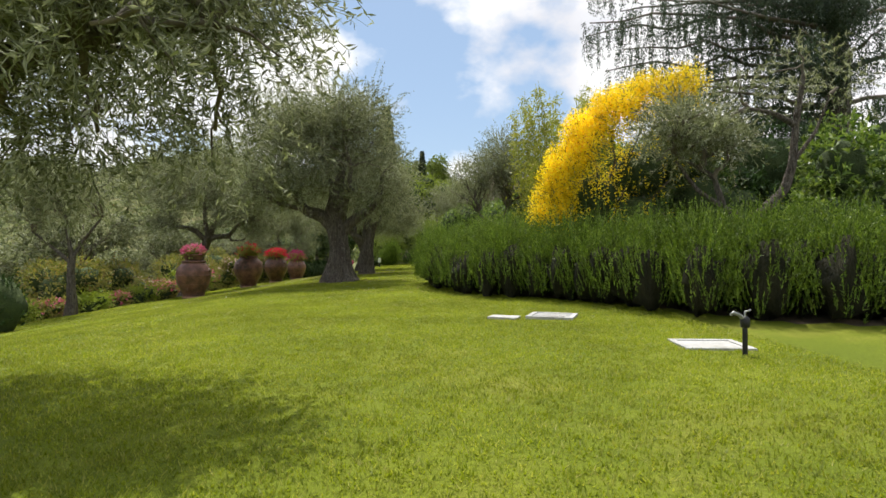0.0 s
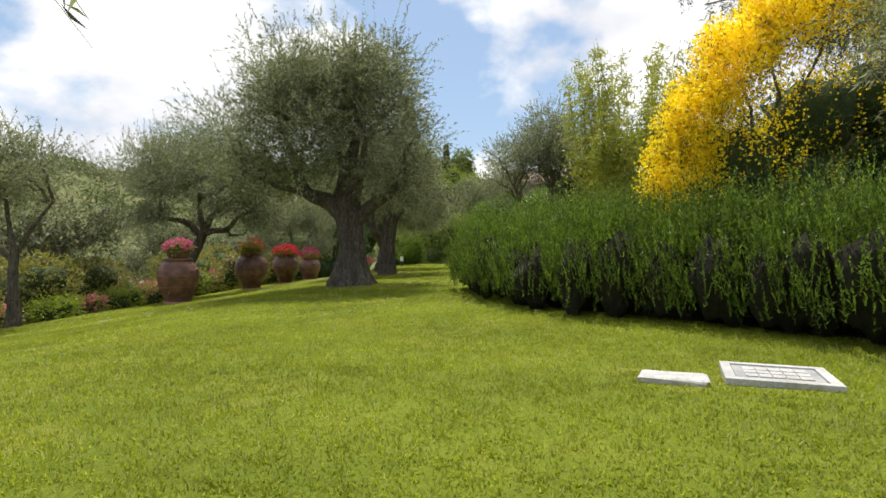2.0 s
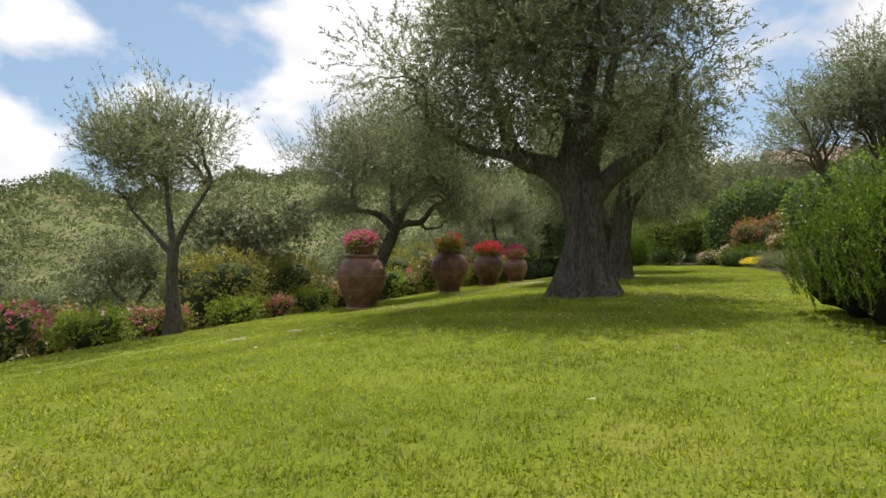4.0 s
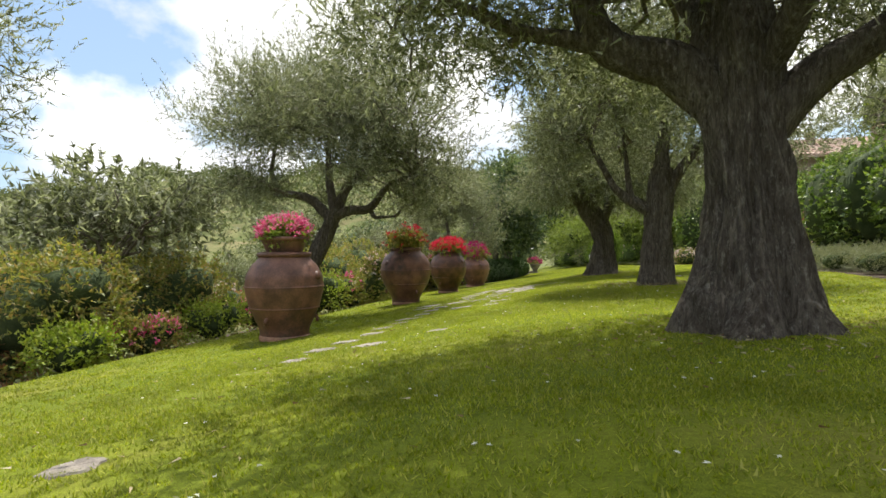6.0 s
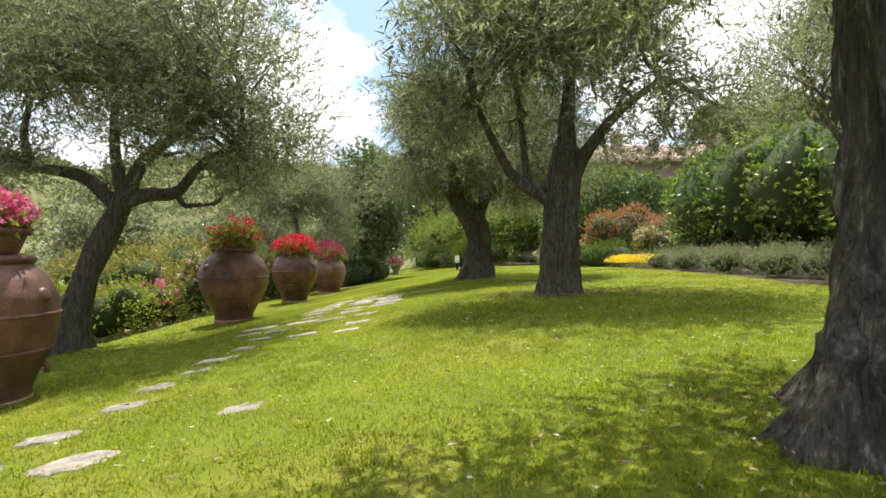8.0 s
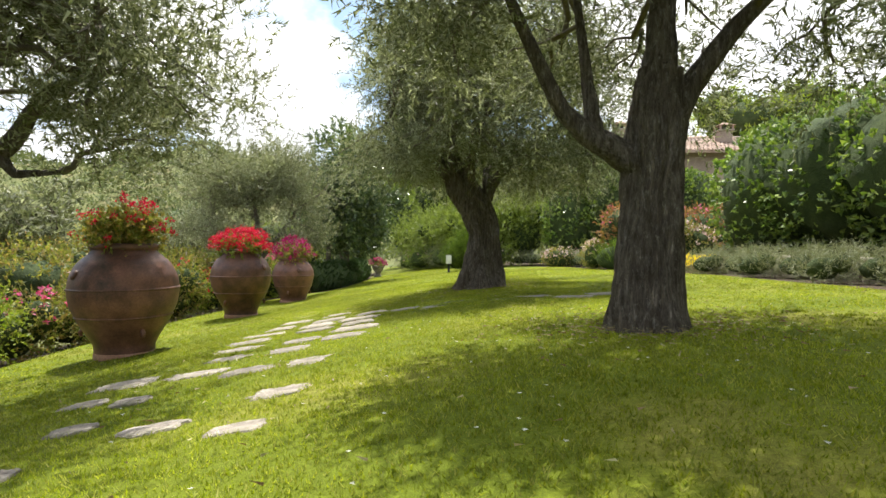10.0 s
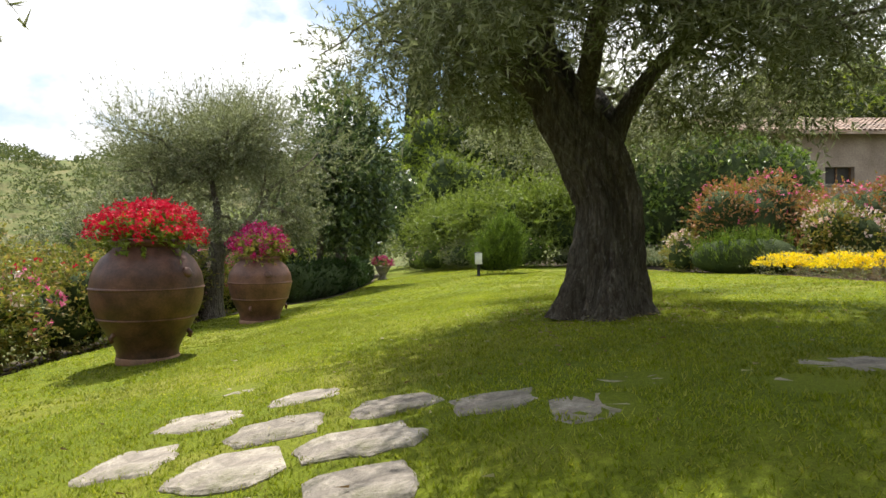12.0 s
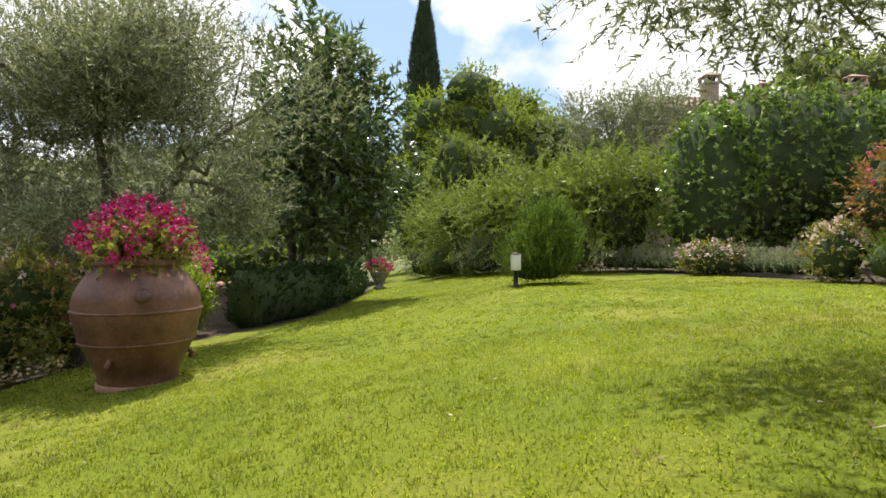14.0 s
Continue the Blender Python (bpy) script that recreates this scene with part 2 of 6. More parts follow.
M = {
    "lawn": turf("lawn_turf"),
    "meadow": surface("meadow", (0.09, 0.12, 0.03), (0.16, 0.16, 0.06), 0.25, 9, (0.20, 0.17, 0.08), 0.95, 0.6, 0.1),
    "soil": surface("bed_soil", (0.05, 0.037, 0.024), (0.095, 0.068, 0.044), 3, 40, None, 0.95, 0.8, 0.03),
    "grass": leaf("grass_blades", [(0.125, 0.158, 0.01), (0.168, 0.202, 0.012), (0.225, 0.25, 0.02), (0.35, 0.335, 0.09)], 0.5, 0.5, 0.25, 0.7, (0.7, 1.3)),
    "olive_leaf": leaf("olive_leaf", [(0.08, 0.09, 0.042), (0.12, 0.132, 0.066), (0.17, 0.18, 0.105), (0.26, 0.265, 0.195), (0.37, 0.375, 0.3)], 0.4, 0.55, 0.35, 0.9, (0.75, 1.25), glow=(1.4, 1.5, 0.95)),
    "bark": bark("olive_bark"),
    "twig": surface("twig_bark", (0.10, 0.085, 0.065), (0.17, 0.145, 0.11), 8, 50, None, 0.9, 0.4, 0.01),
    "rosemary": leaf("rosemary_needle", [(0.045, 0.08, 0.012), (0.09, 0.145, 0.018), (0.145, 0.21, 0.03), (0.2, 0.26, 0.06)], 0.3, 0.5, 0.3, 6.0, (0.45, 1.45)),
    # dark green for the fill bodies: shade inside shrubs put into the colour
    "core": surface("shaded_inside", (0.035, 0.055, 0.018), (0.065, 0.09, 0.03), 4, 30, None, 0.95, 0.8, 0.05),
    # stem streaks made near black: the hedge's deep inner shade is in the colour
    "woody": surface("stems_painted_in_shade", (0.022, 0.024, 0.012), (0.045, 0.042, 0.022), 14, 60, None, 0.95, 1.0, 0.06, (1, 1, 0.3)),
    "broom_green": leaf("broom_twig", [(0.06, 0.096, 0.024), (0.108, 0.156, 0.036), (0.168, 0.168, 0.06)], 0.2),
    "yellow": leaf("yellow_blossom", [(0.78, 0.54, 0.01), (0.87, 0.66, 0.02), (0.88, 0.74, 0.05)], 0.3, 0.6, 0.2),
    "bamboo": leaf("lime_leaf", [(0.18, 0.22, 0.03), (0.3, 0.31, 0.05), (0.42, 0.38, 0.08)], 0.35),
    "cedar": leaf("cedar_needle", [(0.026, 0.0455, 0.0234), (0.0455, 0.0715, 0.039), (0.078, 0.104, 0.0585)], 0.12),
    "ivy": leaf("ivy_leaf", [(0.055, 0.1, 0.022), (0.105, 0.17, 0.033), (0.185, 0.26, 0.055), (0.31, 0.38, 0.1)], 0.25, 0.35, 0.5, 1.0),
    "fern": leaf("feathery_leaf", [(0.11, 0.145, 0.03), (0.175, 0.225, 0.048), (0.26, 0.31, 0.085)], 0.32, 0.5, 0.3, 1.0),
    "acacia": leaf("acacia_leaf", [(0.12, 0.165, 0.025), (0.2, 0.255, 0.035), (0.29, 0.34, 0.06)], 0.35, 0.5, 0.3, 0.5),
    "loquat": leaf("broad_leaf", [(0.0325, 0.0585, 0.0234), (0.065, 0.104, 0.039), (0.117, 0.169, 0.065), (0.26, 0.312, 0.13)], 0.22, 0.3, 0.6, 1.0),
    "rose_leaf": leaf("rose_leaf", [(0.11, 0.13, 0.035), (0.19, 0.21, 0.055), (0.28, 0.26, 0.08), (0.34, 0.22, 0.1)], 0.36),
    "lime_shrub": leaf("yellow_green_leaf", [(0.144, 0.204, 0.024), (0.24, 0.312, 0.036), (0.336, 0.36, 0.072)], 0.3),
    "red_leaf": leaf("russet_leaf", [(0.13, 0.13, 0.039), (0.286, 0.13, 0.065), (0.39, 0.169, 0.091), (0.156, 0.182, 0.052)], 0.3),
    "grey_leaf": leaf("silver_leaf", [(0.16, 0.18, 0.12), (0.24, 0.26, 0.17), (0.30, 0.30, 0.2)], 0.2),
    "cypress": leaf("cypress_leaf", [(0.0144, 0.03, 0.012), (0.03, 0.0504, 0.0192), (0.048, 0.072, 0.0264)], 0.1),
    "woods": leaf("wood_leaf", [(0.085, 0.105, 0.048), (0.12, 0.145, 0.062), (0.17, 0.185, 0.085)], 0.15, 0.7, 0.2, 0.03),
    "box": leaf("box_leaf", [(0.0195, 0.0455, 0.013), (0.039, 0.078, 0.0195), (0.065, 0.117, 0.0325)], 0.15),
    "pink": leaf("pink_petal", [(0.6, 0.04, 0.16), (0.72, 0.14, 0.3), (0.8, 0.42, 0.5)], 0.3, 0.6, 0.2, glow=(1.1, 1.0, 1.1)),
    "red": leaf("red_petal", [(0.46, 0.005, 0.028), (0.58, 0.01, 0.045), (0.66, 0.05, 0.09)], 0.3, 0.6, 0.2, glow=(1.1, 1.0, 1.1)),
    "magenta": leaf("magenta_petal", [(0.26, 0.007, 0.05), (0.42, 0.014, 0.12), (0.45, 0.05, 0.24)], 0.3, 0.6, 0.2, glow=(1.1, 1.0, 1.1)),
    "pale": leaf("pale_petal", [(0.75, 0.55, 0.50), (0.80, 0.72, 0.62), (0.72, 0.35, 0.38)], 0.3, 0.6, 0.2, glow=(1.1, 1.0, 1.1)),
    "terracotta": surface("terracotta", (0.085, 0.04, 0.03), (0.2, 0.095, 0.065), 4.0, 45, (0.05, 0.034, 0.028), 0.48, 0.35, 0.006, None, 0, 0.12, 0.4),
    "terracotta_pale": surface("pale_terracotta", (0.32, 0.18, 0.12), (0.42, 0.26, 0.18), 4, 45, (0.22, 0.15, 0.11), 0.8, 0.3, 0.005),
    "stone": surface("flagstone", (0.19, 0.165, 0.14), (0.40, 0.355, 0.30), 7, 45, (0.13, 0.125, 0.075), 0.9, 0.8, 0.02, None, 0, 0.2),
    "cover": surface("cast_cover", (0.36, 0.36, 0.35), (0.50, 0.49, 0.47), 6, 60, (0.28, 0.27, 0.24), 0.7, 0.3, 0.004),
    "cover_grey": surface("grey_cover", (0.22, 0.23, 0.24), (0.34, 0.34, 0.34), 6, 60, (0.42, 0.41, 0.38), 0.6, 0.3, 0.004),
    "petal_white": leaf("white_petal", [(0.75, 0.74, 0.68), (0.8, 0.8, 0.76)], 0.2, glow=(1, 1, 1)),
    "render_wall": surface("old_render", (0.23, 0.18, 0.15), (0.32, 0.26, 0.22), 0.8, 14, (0.19, 0.145, 0.12), 0.95, 0.4, 0.02),
    "roof_tile": surface("roof_tile", (0.30, 0.20, 0.15), (0.44, 0.34, 0.28), 1.5, 20, (0.24, 0.19, 0.16), 0.9, 0.4, 0.02),
    "dark": surface("dark_opening", (0.02, 0.018, 0.016), (0.04, 0.035, 0.03), 3, 30, None, 0.5, 0.1, 0.005),
    "wood": surface("brown_wood", (0.09, 0.05, 0.03), (0.16, 0.09, 0.05), 4, 40, None, 0.7, 0.3, 0.006, (1, 1, 0.2)),
    "black": surface("black_plastic", (0.012, 0.012, 0.012), (0.025, 0.025, 0.025), 10, 90, None, 0.45, 0.1, 0.002),
    "white": surface("white_plastic", (0.70, 0.70, 0.68), (0.80, 0.80, 0.78), 8, 90, (0.6, 0.58, 0.5), 0.45, 0.1, 0.002),
    "metal": surface("grey_metal", (0.22, 0.22, 0.22), (0.32, 0.32, 0.31), 9, 80, None, 0.45, 0.1, 0.002, None, 0.8),
}

# ---- geometry helpers ----
rng = np.random.default_rng(7)


def mesh_of(name, V, Fc, mat, smooth=False):
    """A mesh from arrays: V (n, 3), Fc (m, 3 or 4)."""
    V = np.asarray(V, dtype=np.float32)
    Fc = np.asarray(Fc, dtype=np.int32)
    me = bpy.data.meshes.new(name)
    k = Fc.shape[1]
    me.vertices.add(len(V))
    me.vertices.foreach_set("co", V.ravel())
    me.loops.add(Fc.size)
    me.loops.foreach_set("vertex_index", Fc.ravel())
    me.polygons.add(len(Fc))
    me.polygons.foreach_set("loop_start", np.arange(0, Fc.size, k, dtype=np.int32))
    me.polygons.foreach_set("use_smooth", np.full(len(Fc), smooth))
    for one in (mat if isinstance(mat, (list, tuple)) else [mat]):
        me.materials.append(M[one])
    me.update(calc_edges=True)
    return me


def part(name, geo, mat, parent=None, label="", smooth=False):
    V, Fc = geo
    ob = new(name, mesh_of(name, V, Fc, mat, smooth))
    if parent is not None:
        ob.parent = parent
    return tagged(ob, label)


def thing(name, x, y, z, label, category, group="", kind="", turn=0):
    ob = new(name)
    ob.matrix_world = pose(x, y, z, 0, 0, turn)
    return tagged(ob, label, category, group, kind)


def join(*geos):
    Vs, Fs, n = [], [], 0
    mixed = len({np.asarray(g[1]).shape[1] for g in geos}) > 1
    for V, Fc in geos:
        V = np.asarray(V, dtype=float)
        Fc = np.asarray(Fc)
        if mixed and Fc.shape[1] == 3:
            Fc = np.concatenate([Fc, Fc[:, 2:]], 1)
        Vs.append(V)
        Fs.append(Fc + n)
        n += len(V)
    return np.concatenate(Vs), np.concatenate(Fs)


def unit(a):
    return a / np.maximum(np.linalg.norm(a, axis=-1, keepdims=True), 1e-9)


def rand_dirs(n):
    return unit(rng.normal(size=(n, 3)))


def leaves(P, D, L, W, full=False):
    """Pointed leaf blades: from P along D, L long, W wide, each turned at random about its axis."""
    n = len(P)
    D = unit(D)
    S = unit(np.cross(D, rand_dirs(n)))
    U = np.cross(S, D)
    L = np.broadcast_to(np.asarray(L, float), (n,))[:, None]
    W = np.broadcast_to(np.asarray(W, float), (n,))[:, None]
    if not full:
        return np.stack([P + S * W * 0.5, P + D * L - U * L * 0.08, P - S * W * 0.5], 1).reshape(-1, 3), np.arange(3 * n).reshape(n, 3)
    V = np.empty((n, 4, 3))
    V[:, 0] = P
    V[:, 1] = P + D * L * 0.45 + S * W * 0.5 + U * W * 0.18
    V[:, 2] = P + D * L - U * L * 0.08
    V[:, 3] = P + D * L * 0.45 - S * W * 0.5 + U * W * 0.18
    return V.reshape(-1, 3), np.arange(4 * n).reshape(n, 4)


def tube(pts, radii, sides=8, rough=0.0, cap=True):
    """A tapered limb along pts; rough: relief in parts of its radius."""
    pts = np.asarray(pts, float)
    n = len(pts)
    T = unit(np.gradient(pts, axis=0))
    ref = np.array([0.13, 0.97, 0.21])
    A = unit(np.cross(T, ref))
    B = np.cross(T, A)
    ang = np.linspace(0, 2 * np.pi, sides, endpoint=False)
    R = np.broadcast_to(np.asarray(radii, float), (n,))[:, None] * np.ones((1, sides))
    if rough:
        ph = rng.uniform(0, 6.28, 5)
        s = np.arange(n)[:, None] / n
        R = R * (1 + rough * (0.5 * np.sin(3 * ang + ph[0] + 2.5 * s) + 0.35 * np.sin(5 * ang + ph[1] - 3 * s) + 0.4 * np.sin(8 * s * 3 + ph[2] + ang)
                              + 0.3 * rng.normal(size=R.shape)))
    V = pts[:, None] + R[..., None] * (np.cos(ang)[None, :, None] * A[:, None] + np.sin(ang)[None, :, None] * B[:, None])
    V = V.reshape(-1, 3)
    i, j = np.meshgrid(np.arange(n - 1), np.arange(sides), indexing="ij")
    j2 = (j + 1) % sides
    Fc = np.stack([i * sides + j, i * sides + j2, (i + 1) * sides + j2, (i + 1) * sides + j], -1).reshape(-1, 4)
    if cap:
        V = np.concatenate([V, pts[-1:]])
        k = np.arange(sides)
        top = (n - 1) * sides
        Fc = np.concatenate([Fc, np.stack([top + k, top + (k + 1) % sides, np.full(sides, len(V) - 1), np.full(sides, len(V) - 1)], -1)])
    return V, Fc


def bend(a, b, n=8, sag=0.0, wob=0.08):
    """A wandering line from a to b."""
    a, b = np.asarray(a, float), np.asarray(b, float)
    s = np.linspace(0, 1, n)[:, None]
    d = np.linalg.norm(b - a)
    w = rng.normal(size=(n, 3)) * wob * d * np.sin(np.pi * s) * 0.6
    p = a + (b - a) * s + w
    p[:, 2] -= sag * d * np.sin(np.pi * s[:, 0])
    return p


def lathe(profile, sides=48, wob=0.0):
    """A turned body from (radius, height) pairs."""
    pr = np.asarray(profile, float)
    ang = np.linspace(0, 2 * np.pi, sides, endpoint=False)
    ph = rng.uniform(0, 6.28, 2)
    r = pr[:, :1] * (1 + wob * np.sin(2 * ang + ph[0]) + wob * 0.6 * np.sin(3 * ang + ph[1] + 2 * pr[:, 1:]))
    V = np.stack([r * np.cos(ang), r * np.sin(ang), pr[:, 1:] + 0 * ang], -1).reshape(-1, 3)
    n = len(pr)
    i, j = np.meshgrid(np.arange(n - 1), np.arange(sides), indexing="ij")
    j2 = (j + 1) % sides
    return V, np.stack([i * sides + j, i * sides + j2, (i + 1) * sides + j2, (i + 1) * sides + j], -1).reshape(-1, 4)


def smooth_profile(pts, n=36):
    """A rounded profile through a few (radius, height) knots."""
    p = np.asarray(pts, float)
    s = np.concatenate([[0], np.cumsum(np.linalg.norm(np.diff(p, axis=0), axis=1))])
    t = np.linspace(0, s[-1], n)
    out = np.stack([np.interp(t, s, p[:, 0]), np.interp(t, s, p[:, 1])], 1)
    for _ in range(2):
        out[1:-1] = 0.25 * out[:-2] + 0.5 * out[1:-1] + 0.25 * out[2:]
    return out


def block(x0, y0, z0, x1, y1, z1, b=0.01):
    """A box with bevelled edges."""
    bm = bmesh.new()
    bmesh.ops.create_cube(bm, size=1)
    for v in bm.verts:
        v.co = Vector(((x0 + x1) / 2 + v.co.x * (x1 - x0), (y0 + y1) / 2 + v.co.y * (y1 - y0), (z0 + z1) / 2 + v.co.z * (z1 - z0)))
    if b:
        bmesh.ops.bevel(bm, geom=list(bm.edges), offset=b, segments=2, affect="EDGES", profile=0.6)
    bmesh.ops.triangulate(bm, faces=list(bm.faces))
    bm.verts.index_update()
    V = np.array([v.co[:] for v in bm.verts])
    Fc = np.array([[v.index for v in f.verts] for f in bm.faces])
    bm.free()
    return V, Fc


def blob(c, r, sub=3, rough=0.12):
    """A lumpy closed body, such as the fill that stands for a shrub's shaded inside."""
    bm = bmesh.new()
    bmesh.ops.create_icosphere(bm, subdivisions=sub, radius=1)
    for v in bm.verts:
        k = 1 + rough * noise.noise(v.co * 2.3 + Vector(c)) + rough * 0.7 * noise.noise(v.co * 5.1 + Vector(c))
        v.co = Vector((c[0] + v.co.x * r[0] * k, c[1] + v.co.y * r[1] * k, c[2] + v.co.z * r[2] * k))
    bm.verts.index_update()
    V = np.array([v.co[:] for v in bm.verts])
    Fc = np.array([[v.index for v in f.verts] for f in bm.faces])
    bm.free()
    return V, Fc


# ---- ground ----
LX = [-260, -60, -30, -16, -12, -9.6, -9.2, -7.7, -6, -5.05, -4.2, -3.5, -2.6, 0, 3, 8, 40]
LZ = [-30, -8.0, -4.1, -2.1, -1.5, -1.0, -0.82, -0.66, -0.42, -0.275, -0.15, -0.08, -0.04, 0.05, 0.08, 0.15, 1.5]
YX = [-20, 15, 26, 35, 45, 60]
YZ = [0, 0, -0.065, -0.2, -0.24, -0.28]


def ground_z(x, y):
    x, y = np.asarray(x, float), np.asarray(y, float)
    near = np.interp(x, LX, LZ) + np.interp(y, YX, YZ)
    d = np.hypot(x + 4, y - 15)
    az = np.degrees(np.arctan2(-(x + 4), y - 15))
    rise = np.interp(az, [-180, -60, -20, 0, 12, 30, 45, 60, 100, 180], [0.02, 0.05, 0.09, 0.125, 0.135, 0.125, 0.09, 0.07, 0.05, 0.02])
    k = np.clip((d - 95) / 190, 0, 1)
    k = k * k * (3 - 2 * k)
    far = rise * 285 + 4 * np.sin(az * 0.35) + 2.5 * np.sin(az * 0.9 + 1)
    return near * (1 - k) + far * k


def left_edge(y):
    return np.interp(y, [-10, 0, 8, 14, 20, 28, 33, 34.2, 35.6, 40, 60], [-9.3, -9.3, -9.3, -9.5, -9.6, -9.7, -9.2, -8.1, -7.15, -6.95, -8])


def right_edge(y):
    return np.interp(y, [-10, 0, 4.5, 5.6, 6.5, 7.7, 8.4, 9.4, 11.2, 13.2, 15, 17, 20, 23.6, 31, 34, 37, 42, 47, 60],
                    [7, 6.8, 5.6, 3.4, 2.9, 2.3, 1.7, 1.0, 0.4, 0.4, 0.8, 0.6, 0.5, 0.9, 0.9, 0.55, -0.3, -1.6, -4.5, -6.2])


def spread(fine, lo, hi, far):
    out = [fine[-1]]
    step = fine[-1] - fine[-2]
    while out[-1] < hi:
        step *= 1.16
        out.append(out[-1] + step)
    back = [fine[0]]
    step = fine[1] - fine[0]
    while back[-1] > lo:
        step *= 1.16
        back.append(back[-1] - step)
    return np.array(back[::-1] + list(fine[1:-1]) + out)


gx = spread(np.arange(-13, 6.01, 0.2), -2600, 2600, 0)
gy = spread(np.arange(-4, 50.01, 0.25), -2600, 2600, 0)
X, Y = np.meshgrid(gx, gy, indexing="ij")
Z = ground_z(X, Y) + 0.012 * np.sin(X * 1.7 + Y * 0.6) * np.sin(Y * 1.1 - X * 0.3)
ny = len(gy)
ii, jj = np.meshgrid(np.arange(len(gx) - 1), np.arange(ny - 1), indexing="ij")
quads = np.stack([ii * ny + jj, (ii + 1) * ny + jj, (ii + 1) * ny + jj + 1, ii * ny + jj + 1], -1).reshape(-1, 4)
g_me = mesh_of("ground", np.stack([X, Y, Z], -1).reshape(-1, 3), quads, ["meadow", "lawn", "soil"], True)
cx, cy = (X[:-1, :-1] + 0.1).ravel(), (Y[:-1, :-1] + 0.12).ravel()
lawn_here = (cx > left_edge(cy)) & (cx < right_edge(cy)) & (cy > -30) & (cy < 60)
soil_here = ~lawn_here & (cx > -13) & (cx < 8) & (cy > -6) & (cy < 50)
g_me.polygons.foreach_set("material_index", np.where(lawn_here, 1, np.where(soil_here, 2, 0)).astype(np.int32))
tagged(new("ground", g_me), "mown green lawn sloping down to planted beds and hills", "ground", kind="structure")


def gz1(x, y):
    return float(ground_z(x, y))


# ---- plants ----
def crown_lobes(c, r, n, size=0.42):
    """Centres and radii of the clumps that make up a crown."""
    c, r = np.asarray(c, float), np.asarray(r, float)
    d = rand_dirs(n)
    d[:, 2] = np.where(d[:, 2] < -0.6, -d[:, 2] * 0.5, d[:, 2])
    k = rng.uniform(0.35, 0.92, (n, 1))
    C = c + d * k * r
    R = rng.uniform(0.6, 1.3, (n, 1)) * size * r
    return C, R


def sprays(C, R, count, length=0.36, per=14, leaf_l=0.066, leaf_w=0.017, up=0.35, shell=0.5, droop=0.5, full=False):
    """Twigs with leaves over the clumps (C, R). Returns leaf geometry and the twig ends."""
    k = rng.integers(0, len(C), count)
    d = rand_dirs(count)
    rad = rng.uniform(shell, 1.0, (count, 1))
    base = C[k] + d * R[k] * rad
    out = unit(d + np.array([0, 0, up]) + 0.45 * rng.normal(size=(count, 3)))
    ln = length * rng.uniform(0.6, 1.3, (count, 1)) * np.where(rng.uniform(size=(count, 1)) < 0.1, 1.5, 1.0)
    s = rng.uniform(0.02, 1, (count, per))
    P = base[:, None] + out[:, None] * (ln[:, None] * s[..., None])
    P[..., 2] -= droop * ln * s ** 2 * 0.4
    D = unit(out[:, None] * 0.75 + 0.75 * rng.normal(size=(count, per, 3)))
    L = leaf_l * rng.uniform(0.7, 1.25, count * per)
    W = leaf_w * rng.uniform(0.75, 1.3, count * per)
    side = unit(np.cross(out, rand_dirs(count))) * 0.0022
    mid, end = base + out * ln * 0.55, base + out * ln
    mid[:, 2] -= droop * ln[:, 0] * 0.12
    end[:, 2] -= droop * ln[:, 0] * 0.4
    V, Fc = leaves(P.reshape(-1, 3), D.reshape(-1, 3), L, W, full)
    n4 = len(V)
    if full:
        tip = np.stack([mid - side, mid + side, end + side * 0.4, end - side * 0.4], 1).reshape(-1, 3)
        low = np.stack([base - side, base + side, mid + side, mid - side], 1).reshape(-1, 3)
        V = np.concatenate([V, low, tip])
        Fc = np.concatenate([Fc, n4 + np.arange(8 * count).reshape(-1, 4)])
    else:
        V = np.concatenate([V, np.stack([base - side, base + side, end], 1).reshape(-1, 3)])
        Fc = np.concatenate([Fc, n4 + np.arange(3 * count).reshape(-1, 3)])
    return (V, Fc), base


